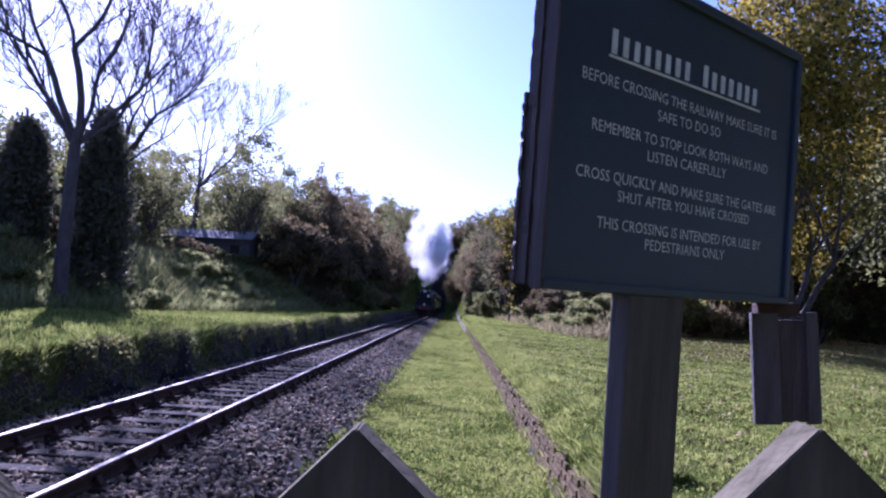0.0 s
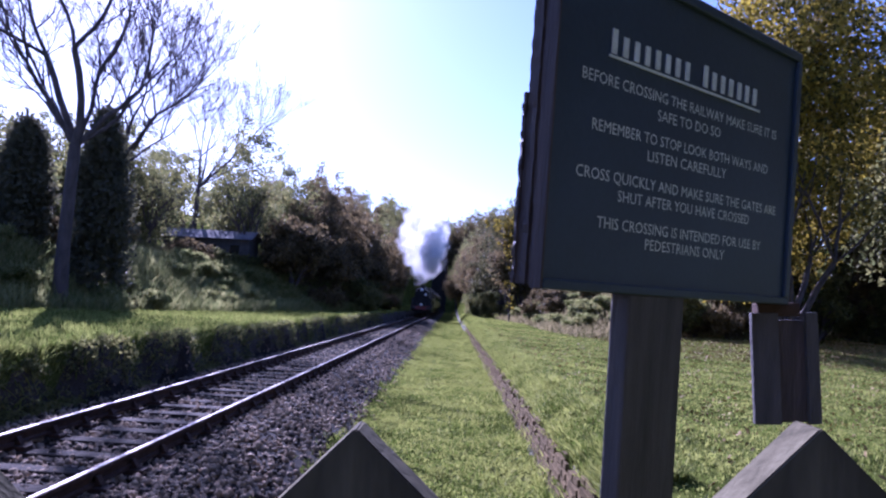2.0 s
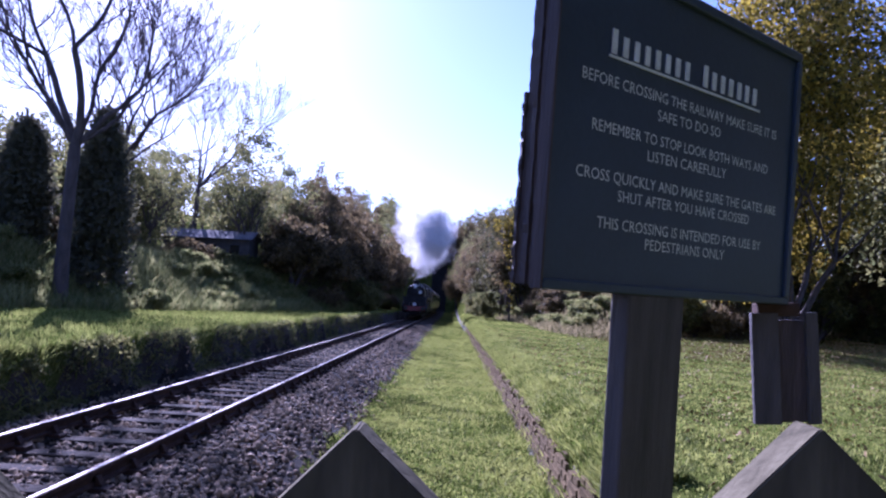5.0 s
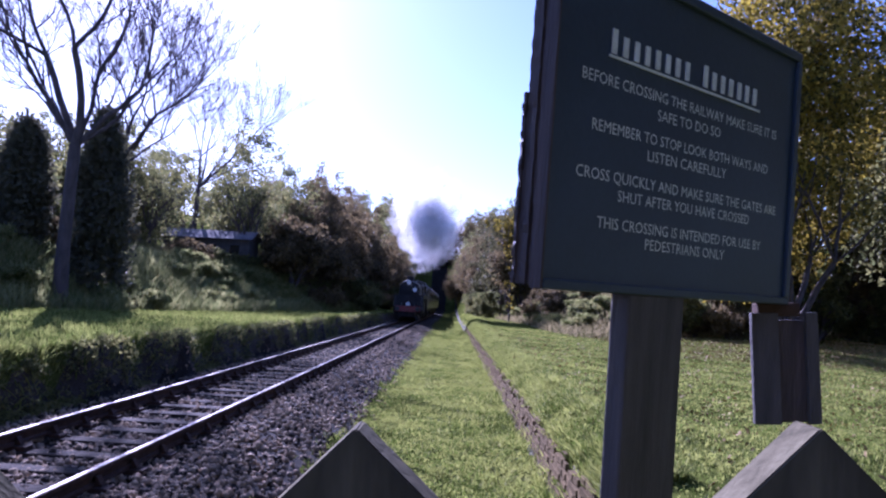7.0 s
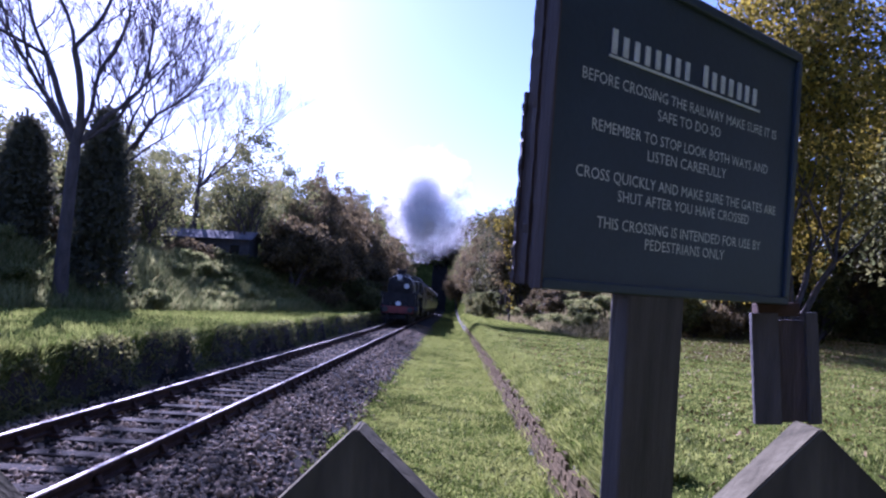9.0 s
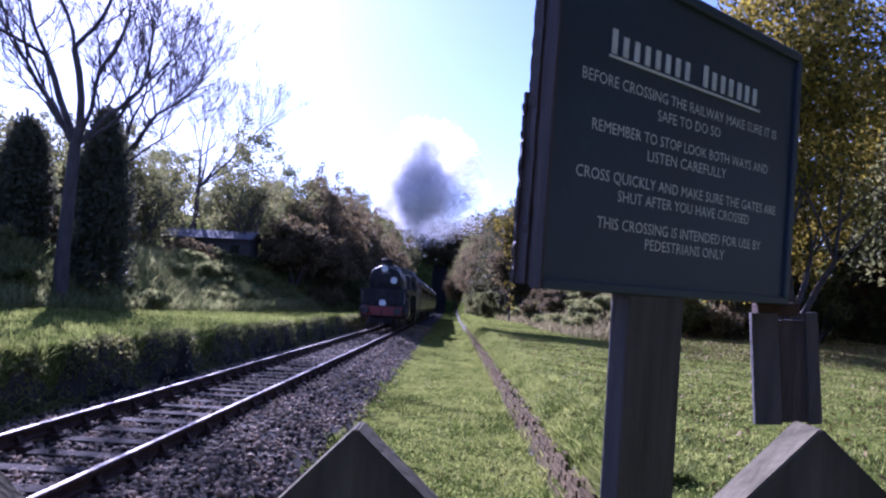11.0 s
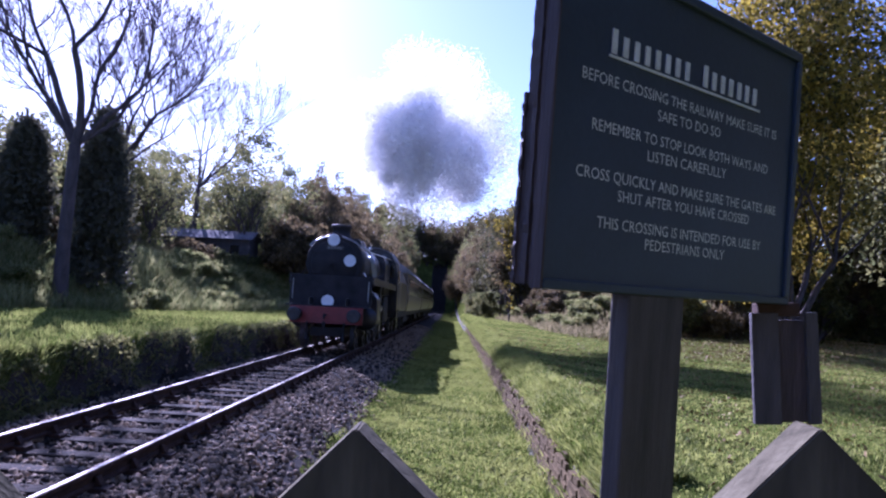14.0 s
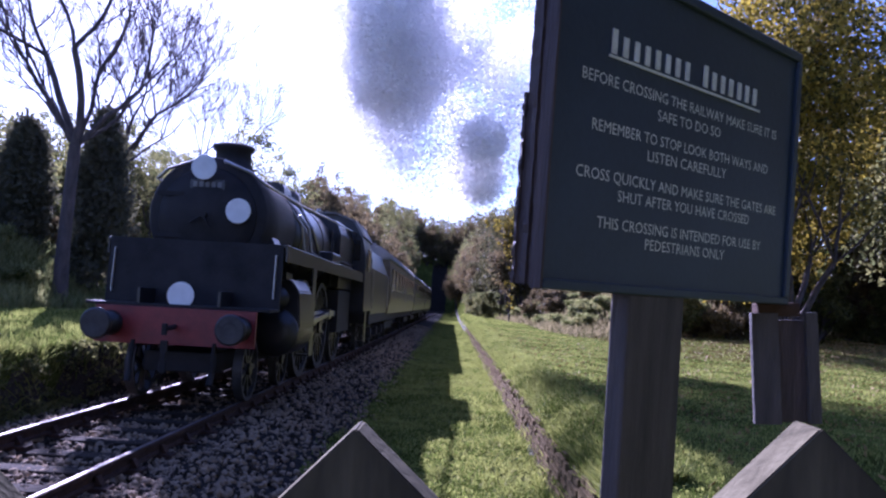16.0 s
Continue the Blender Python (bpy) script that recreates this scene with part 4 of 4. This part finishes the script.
    box(bm, -.5, .5, 4.4, 11.2, .55, 1.0)
    box(bm, -1.0, 1.0, 8.4, 10.5, .75, 1.75)
    P("ashpan", bm, M_SOOT)
    for x, y, z in ((.0, .58, 1.47), (.50, 1.28, 2.745), (-.03, 1.22, 3.36)):
        bm = bmesh.new()
        lathe(bm, [(.17, y), (.185, y + .004), (.185, y + .012), (.17, y + .016)], "y", 32, (x, 0, z))
        P("headcode_disc", bm, M_WHITE, "round white headcode disc")
        bm = bmesh.new()
        rod(bm, (x, y + .02, z - .16), (x, y + .16, z - .2), .015)
        P("lamp_bracket", bm, M_SOOT)
    return loco


def build_tender():
    t = thing("tender", "black coal tender coupled behind the engine", "tender")
    bm = bmesh.new()
    prism(bm, [(-1.3, 1.15), (1.3, 1.15), (1.3, 2.5), (1.05, 3.15), (-1.05, 3.15), (-1.3, 2.5)], 12.95, 18.5)
    part("tank", bm, M_BLACK, t, "curved-sided tender tank")
    bm = bmesh.new()
    box(bm, -1.28, 1.28, 12.9, 18.7, .85, 1.15, .01)
    part("frame", bm, M_SOOT, t)
    rng = np.random.default_rng(5)
    n = 260
    c = np.stack([rng.uniform(-.85, .85, n), rng.uniform(13.4, 17.2, n), rng.uniform(3.0, 3.3, n)], 1)
    v, f = leaf_cloud(rng, c, 3, (.06, .06, .05), .12)
    raw("coal", v, f, M_SOOT, t, "heaped black coal")
    for s in (-1, 1):
        for y in (14.0, 15.9, 17.8):
            disc_wheel(t, "tender_wheel", s * .76, y, .5, 11, KEYED)
            bm = bmesh.new()
            box(bm, s * 1.15 - .1, s * 1.15 + .1, y - .16, y + .16, .42, .72, .03)
            part("axlebox", bm, M_SOOT, t)
        for y in (13.0, 18.45):
            bm = bmesh.new()
            rod(bm, (s * 1.34, y, 1.3), (s * 1.34, y, 2.5), .016)
            part("grab_rail", bm, M_STEEL, t)
    return t


def build_coach():
    """A bogie passenger carriage, its near end at 0."""
    c = thing("railway_carriage", "olive-brown railway carriage, reflected light in its colour, grey roof", "carriage", "carriages of the train")
    bm = bmesh.new()
    prism(bm, [(-1.3, 1.1), (1.3, 1.1), (1.37, 1.7), (1.36, 2.4), (1.28, 3.15), (-1.28, 3.15), (-1.36, 2.4), (-1.37, 1.7)], 0.3, 19.3)
    body = part("body", bm, M_COACH, c)
    bm = bmesh.new()
    arc = [(1.34 * math.cos(a), 3.13 + .68 * math.sin(a)) for a in np.linspace(0, math.pi, 17)]
    prism(bm, arc, .25, 19.35)
    part("roof", bm, M_ROOF, c, "arched grey roof", True)
    for s in (-1, 1):
        for i in range(9):
            y = 1.3 + i * 2.0
            bm = bmesh.new()
            box(bm, s * 1.345 - .025, s * 1.345 + .025, y, y + 1.15, 2.0, 2.85, .008)
            part("window", bm, M_GLASS, body)
        for y0 in (2.6, 15.2):
            for dy in (0, 2.5):
                disc_wheel(c, "carriage_wheel", s * .76, y0 + dy, .457, 0, KEYED)
            bm = bmesh.new()
            box(bm, s * 1.0 - .06, s * 1.0 + .06, y0 - .5, y0 + 3.0, .45, .75, .02)
            part("bogie_side", bm, M_SOOT, c)
    bm = bmesh.new()
    box(bm, -1.2, 1.2, .3, 19.3, .85, 1.1)
    box(bm, -.6, .6, 6.5, 12.5, .45, .85)
    part("underframe", bm, M_SOOT, c)
    for y in (2.5, 5.3, 8.1, 10.9, 13.7, 16.5):
        bm = bmesh.new()
        lathe(bm, [(.10, 3.74), (.10, 3.86), (.16, 3.87), (.14, 3.93)], "z", 12, (.35, y, 0))
        part("roof_vent", bm, M_ROOF, c)
    for s in (-1, 1):
        for y in (.75, 9.75, 18.6):
            bm = bmesh.new()
            rod(bm, (s * 1.39, y, 1.5), (s * 1.385, y, 2.2), .015)
            part("door_rail", bm, M_STEEL, c)
    bm = bmesh.new()
    box(bm, -.55, .55, -.1, .3, 1.2, 3.2, .05)
    part("gangway", bm, M_SOOT, c)
    return c


def place_of_train(t):
    """Distance of the buffers along the line."""
    return float(np.interp(t, [0, 2, 4, 6.5, 9, 11.5, 13, 14.5, 16], [106.4, 95.0, 83.3, 68.3, 53.1, 37.6, 28.5, 19.1, 9.8]))


LOCO = build_locomotive()
TENDER = build_tender()
COACHES = [build_coach()]
for _ in range(2):
    COACHES.append(copy_thing(COACHES[0], Matrix()))
    KEYED.extend((o, .457) for o in COACHES[-1].children if o.name.startswith("carriage_wheel"))


# ---------------------------------------------------------------- steam
STEAM = []


def puff_mesh(seed, r, n, flake):
    """A billow of fine droplets: specks filling a lumpy ball, thinner towards its rim."""
    rng, rnd = np.random.default_rng(seed), random.Random(seed)
    off = Vector((rnd.uniform(-9, 9), rnd.uniform(-9, 9), rnd.uniform(-9, 9)))
    d = rng.normal(0, 1, (n, 3))
    d /= np.linalg.norm(d, axis=1, keepdims=True)
    lump = np.empty(n)
    for i in range(n):
        p = Vector(d[i])
        lump[i] = 1 + .5 * noise.noise(p * 1.5 + off) + .42 * (abs(noise.noise(p * 3.1 + off)) - .2)
    c = d * (lump * r * rng.uniform(0, 1, n) ** .42)[:, None]
    return leaf_cloud(rng, c, 1, (.03, .03, .03), flake)


def build_steam():
    rnd = random.Random(8)
    for layer, count, lo, hi, n, flake in (("veil", 40, .8, 1.5, 2800, .040), ("core", 16, .75, 1.3, 9500, .045), ("tail", 7, .55, .95, 6000, .042), ("drift", 10, .9, 1.4, 6000, .05)):
        for i in range(count):
            r = rnd.uniform(lo, hi)
            v, f = puff_mesh(100 * count + i, r, n, flake)
            ob = raw("steam_puff", v, f, M_STEAM)
            tagged(ob, "billow of white steam drifting above the train" if layer in ("veil", "drift") else "dense grey-shaded billow of steam in the plume", "steam", "steam plume")
            a, w = i * 2.4, rnd.uniform(-1, 1)
            rad = math.sqrt((i + .5) / count)
            STEAM.append((ob, layer, math.cos(a) * rad, w, math.sin(a) * rad, r, rnd.uniform(0, 6.28)))


build_steam()


# ---------------------------------------------------------------- sign and gate
def lettering(text, width, cap):
    cu = bpy.data.curves.new("lettering", "FONT")
    cu.body, cu.size, cu.extrude, cu.resolution_u = text, 1.0, 0.0, 2
    ob = bpy.data.objects.new("lettering", cu)
    scene.collection.objects.link(ob)
    dg = bpy.context.evaluated_depsgraph_get()
    me = bpy.data.meshes.new_from_object(ob.evaluated_get(dg))
    bpy.data.objects.remove(ob)
    co = np.empty(len(me.vertices) * 3)
    me.vertices.foreach_get("co", co)
    co = co.reshape(-1, 3)
    co[:, 0] = (co[:, 0] - co[:, 0].min()) / np.ptp(co[:, 0]) * width
    co[:, 1] = co[:, 1] / .69 * cap
    co[:, 2] = 0
    me.vertices.foreach_set("co", co.ravel())
    me.materials.append(M_LETTER)
    return me


SIGN_W, SIGN_H, SIGN_T = .581, .402, .052


def build_sign():
    hx = Vector((.7528, .6582, .0100)).normalized()
    up = Vector((.0224, -.0408, .9989))
    back = up.cross(hx).normalized()
    up = hx.cross(back)
    m = Matrix((hx, back, up)).transposed().to_4x4()
    m.translation = (3.788, .844, 1.550)
    sign = thing("notice_board", "dark green wooden railway notice board with white lettering on posts", "sign", at=m)
    bm = bmesh.new()
    box(bm, 0, SIGN_W, .006, .018, 0, SIGN_H, .001)
    panel = part("panel", bm, M_SIGN, sign)
    for nm, a in (("frame_bottom", (0, SIGN_W, 0, .02, 0, .012)), ("frame_top", (0, SIGN_W, 0, .02, SIGN_H - .012, SIGN_H + .003)), ("frame_side", (SIGN_W - .012, SIGN_W + .002, 0, .02, .012, SIGN_H - .012))):
        bm = bmesh.new()
        box(bm, *a, .002)
        part(nm, bm, M_SIGN, sign)
    bm = bmesh.new()
    box(bm, -.004, -.0002, .001, .0185, .0, SIGN_H, .001)
    part("edge_trim", bm, M_SIGN_EDGE, sign, "weathered bare timber edge")
    rnd = random.Random(4)
    for k, (y0, y1, inset) in enumerate(((.0185, .026, .003), (.027, .036, .0), (.037, .0455, .004), (.0462, .051, .001))):
        top = .226 if k == 3 else SIGN_H - .004
        bm = bmesh.new()
        box(bm, inset - .002, SIGN_W - .006, y0, y1, .004, top)
        bmesh.ops.subdivide_edges(bm, edges=[e for e in bm.edges if abs(e.verts[0].co.z - e.verts[1].co.z) > .1], cuts=40)
        for v in bm.verts:
            if v.co.x < .1:
                v.co.x += rnd.uniform(-.0012, .0012) * (1.5 if k == 3 else 1)
        part("backing_board", bm, M_SIGN_EDGE, sign, "rough weathered backing board")
    lines = (("BEFORE CROSSING THE RAILWAY MAKE SURE IT IS", .0465, .5155, .2475, .2547), ("SAFE TO DO SO", .1999, .3537, .2259, .2300),
             ("REMEMBER TO STOP LOOK BOTH WAYS AND", .0702, .4954, .1914, .1980), ("LISTEN CAREFULLY", .1838, .3760, .1709, .1745),
             ("CROSS QUICKLY AND MAKE SURE THE GATES ARE", .0466, .5286, .1334, .1380), ("SHUT AFTER YOU HAVE CROSSED", .1279, .4482, .1124, .1159),
             ("THIS CROSSING IS INTENDED FOR USE BY", .0912, .4872, .0771, .0801), ("PEDESTRIANS ONLY", .1905, .3838, .0579, .0583))
    for text, x0, x1, z0, z1 in lines:
        o = new("lettering", lettering(text, x1 - x0, .0138))
        o.parent = panel
        o.matrix_local = Matrix.Translation((x0, .0045, z0)) @ Matrix.Rotation(-math.atan2(z1 - z0, x1 - x0), 4, "Y") @ Matrix.Rotation(math.pi / 2, 4, "X")
        o["label"] = "white painted capital letters"
    # heading: an upright bar for each letter, and the rule under it
    n = 16
    for i in range(n):
        if i == 8:
            continue
        x = .0950 + i * (.4580 - .0950) / n
        z = .2886 + .006 * i / n
        big = i in (0, 9)
        bm = bmesh.new()
        box(bm, x + .002, x + .0115, .0035, .0055, z, z + (.0300 if big else .0245))
        part("heading_bar", bm, M_LETTER, panel)
    bm = bmesh.new()
    box(bm, 0, .366, .0035, .0055, 0, .0032)
    rule = part("heading_rule", bm, M_LETTER, panel)
    rule.matrix_local = Matrix.Translation((.0932, 0, .2832)) @ Matrix.Rotation(-.0085, 4, "Y")
    # near post, down to the ground
    bm = bmesh.new()
    box(bm, .161, .285, .002, .030, -1.62, -.002, .003, Matrix.Rotation(radians(-.8), 4, "Y"))
    part("post", bm, M_POST_WOOD, sign, "stout dark timber post")
    # short far leg, turned to the gate: two cheeks with a recessed core under the board's far end
    turn = m.inverted() @ Matrix.Translation((4.166, 1.225, 1.540)) @ Matrix.Rotation(radians(-3.5), 4, "Y")
    for x0, x1, y0, y1 in ((0, .043, 0, .010), (.086, .106, 0, .010)):
        bm = bmesh.new()
        box(bm, x0, x1, y0, y1, -.176, 0, .0015, turn)
        part("leg_cheek", bm, M_POST_WOOD, sign, "weathered side board of the short leg")
    bm = bmesh.new()
    box(bm, .041, .088, .0105, .035, -.174, -.012, .002, turn)
    part("leg_core", bm, M_SIGN_EDGE, sign)
    bm = bmesh.new()
    box(bm, .012, .080, .002, .03, -.006, .016, .003, turn)
    part("bracket", bm, M_RAIL, sign, "rusty iron bracket")
    return sign


build_sign()


def build_gate():
    gate = thing("picket_gate", "weathered grey picket gate with pointed tops", "gate")
    hw, th = .040, .021
    for i, (x, z) in enumerate(((3.501, 1.4695), (3.6555, 1.4805), (3.8205, 1.4895), (3.982, 1.497))):
        bm = bmesh.new()
        prism(bm, [(-hw, -1.45), (hw, -1.45), (hw, -hw * .95), (.0018, -.0012), (.0006, 0), (-.0006, 0), (-.0018, -.0012), (-hw, -hw * .95)], 0, th)
        bmesh.ops.bevel(bm, geom=list(bm.edges), offset=.0007, segments=2, affect="EDGES")
        p = part("picket", bm, M_GREY_WOOD, gate)
        p.data.materials.append(M_END_GRAIN)
        # faces turned upward take the paler wood
        for face in p.data.polygons:
            face.material_index = int(face.normal.z > .3)
        p.location = (x, .275, z)
        p.rotation_euler = (0, radians((-1.5, -2.0, -1.0, 1.0)[i]), 0)
    for z in (.35, 1.15):
        bm = bmesh.new()
        box(bm, 3.40, 4.06, .297, .335, z, z + .075, .003)
        part("gate_rail", bm, M_GREY_WOOD, gate)


build_gate()


# ---------------------------------------------------------------- movement
def motions():
    keys = [0, 2, 4, 6.5, 9, 11.5, 13, 14.5, 16]
    for ob, back in [(LOCO, 0), (TENDER, 0)] + [(c, 18.9 + 19.9 * i) for i, c in enumerate(COACHES)]:
        walk(ob, [(t, pose(0, place_of_train(t) + back, 0)) for t in keys])
    for w, r in KEYED:
        step = .2 if r > .6 else .1
        x, y, z = w.location
        rows = []
        for i in range(round(16 / step) + 1):
            t = i * step
            rows.append((t, Matrix.Translation((x, y, z)) @ Matrix.Rotation((106.4 - place_of_train(t)) / r, 4, "X")))
        walk(w, rows)
    for ob, x, y, r, crank, phase in RODS:
        rows = []
        for i in range(161):
            a = (106.4 - place_of_train(i * .1)) / r + phase
            rows.append((i * .1, Matrix.Translation((x, y + math.cos(a) * crank, r + math.sin(a) * crank))))
        walk(ob, rows)
    for ob, head, x, y, r, crank, phase in CRANKS:
        rows, slides = [], []
        for i in range(161):
            a = (106.4 - place_of_train(i * .1)) / r + phase
            py, pz = y + math.cos(a) * crank, r + math.sin(a) * crank
            tilt = math.asin((pz - .98) / 3.2)
            rows.append((i * .1, Matrix.Translation((x, py, pz)) @ Matrix.Rotation(tilt, 4, "X")))
            slides.append((i * .1, Matrix.Translation((x, py - 3.2 * math.cos(tilt), .98))))
        walk(ob, rows)
        walk(head, slides)
    # the plume rides above the engine, then hangs back, rises and spreads: time, centre, half width, half height
    plume = {"veil": ((0, .2, 110.5, 10.2, 4.3, 5.6), (2, -.2, 99, 9.8, 4.25, 5.5), (4, .4, 88, 10, 4.3, 5.4), (6.5, 1.0, 73.5, 9.6, 4.3, 5.0), (8, 1.5, 64.2, 9.4, 4.3, 4.75), (9.2, 1.6, 57.7, 9.5, 4.2, 4.6), (11.3, 2.0, 48.8, 9.7, 4.0, 4.4),
                      (12.5, 2.35, 44, 9.7, 3.9, 4.25), (13, 2.4, 40.5, 9.4, 3.7, 4.0), (14, 2.6, 31.5, 8.4, 3.7, 3.8), (14.5, 2.7, 28, 8.2, 3.9, 3.9), (15.4, 2.8, 24.5, 8.2, 4.3, 4.1), (16, 3.0, 22.5, 8.4, 4.5, 4.2)),
             "drift": ((0, .9, 111, 10, 2.4, 4), (4, .9, 88.5, 9.6, 2.4, 4), (8, .9, 64.7, 9.0, 2.4, 3.2), (11.3, 1.1, 49.3, 9.4, 2.4, 3.2), (12.5, 1.4, 44.5, 9.5, 2.3, 3.2), (13, 1.9, 41, 9.9, 2.6, 2.9), (14, 1.6, 31, 8.8, 2.6, 1.8),
                       (14.5, 1.6, 27, 8.5, 2.6, 1.6), (15.4, 1.7, 23, 8.8, 2.4, 1.6), (16, 1.9, 21, 9.0, 2.3, 1.5)),
             "core": ((0, 1.35, 110.5, 10.3, 2.13, 3.44), (2, .6, 99, 8.5, 1.9, 3.3), (4, 1.3, 88, 8.95, 1.96, 3.26), (6.5, 1.6, 73.5, 9.2, 2.3, 2.6), (8, 1.13, 64.2, 8.7, 2.0, 2.66), (9.2, 1.0, 57.7, 9.05, 1.97, 2.65), (11.3, 1.1, 48.8, 9.45, 2.1, 3.0),
                      (12.5, 1.1, 44, 9.3, 1.7, 3.0), (13, 1.84, 40.5, 9.1, 2.4, 2.6), (14, 1.5, 31.5, 8.0, 2.4, 2.0), (14.5, 1.4, 27, 7.8, 2.5, 1.8), (15.4, 1.37, 23, 8.35, 1.65, 2.3), (16, 1.58, 21, 8.3, 1.7, 2.0)),
             "tail": ((0, 1.4, 110.5, 9.4, 1.64, 2.87), (2, .76, 99, 7.6, 1.47, 2.57), (4, 1.5, 88, 8.3, 1.43, 2.6), (6.5, 1.68, 73.5, 8.8, 1.63, 1.9), (8, 1.2, 64.2, 8.2, 1.43, 2.1), (9.2, 1.05, 57.7, 8.6, 1.5, 2.1), (11.3, 1.62, 48.8, 9.1, 1.63, 2.1),
                      (12.5, 1.5, 44, 8.75, 1.63, 1.96), (13, 3.0, 40.5, 8.7, 1.35, 1.8), (14, 3.8, 33.5, 7.6, 1.24, 1.5), (14.5, 4.17, 28, 6.9, .9, 1.5), (15.4, 4.2, 24, 6.5, .9, 1.38), (16, 4.3, 22, 5.8, .8, 1.05))}
    for ob, layer, u, w, v, r, spin in STEAM:
        rows = []
        for t, cx, cy, cz, hw, hh in plume[layer]:
            cone = max(0, min(1, (11 - t) / 4)) * (.45 if layer in ("veil", "drift") else .4)
            wide = max(.15, hw - .75 * r) * (1 - cone * .5 * (1 - v))
            deep = 1.6 + (.2 if layer in ("core", "tail") else .4) * max(0, t - 9)
            turn = spin + .05 * t * (1 if u > 0 else -1)
            rows.append((t, Matrix.Translation((cx + u * wide, cy + w * deep, cz + v * max(.15, hh - .75 * r))) @ Matrix.Rotation(turn, 4, "Y")))
        walk(ob, rows)


motions()
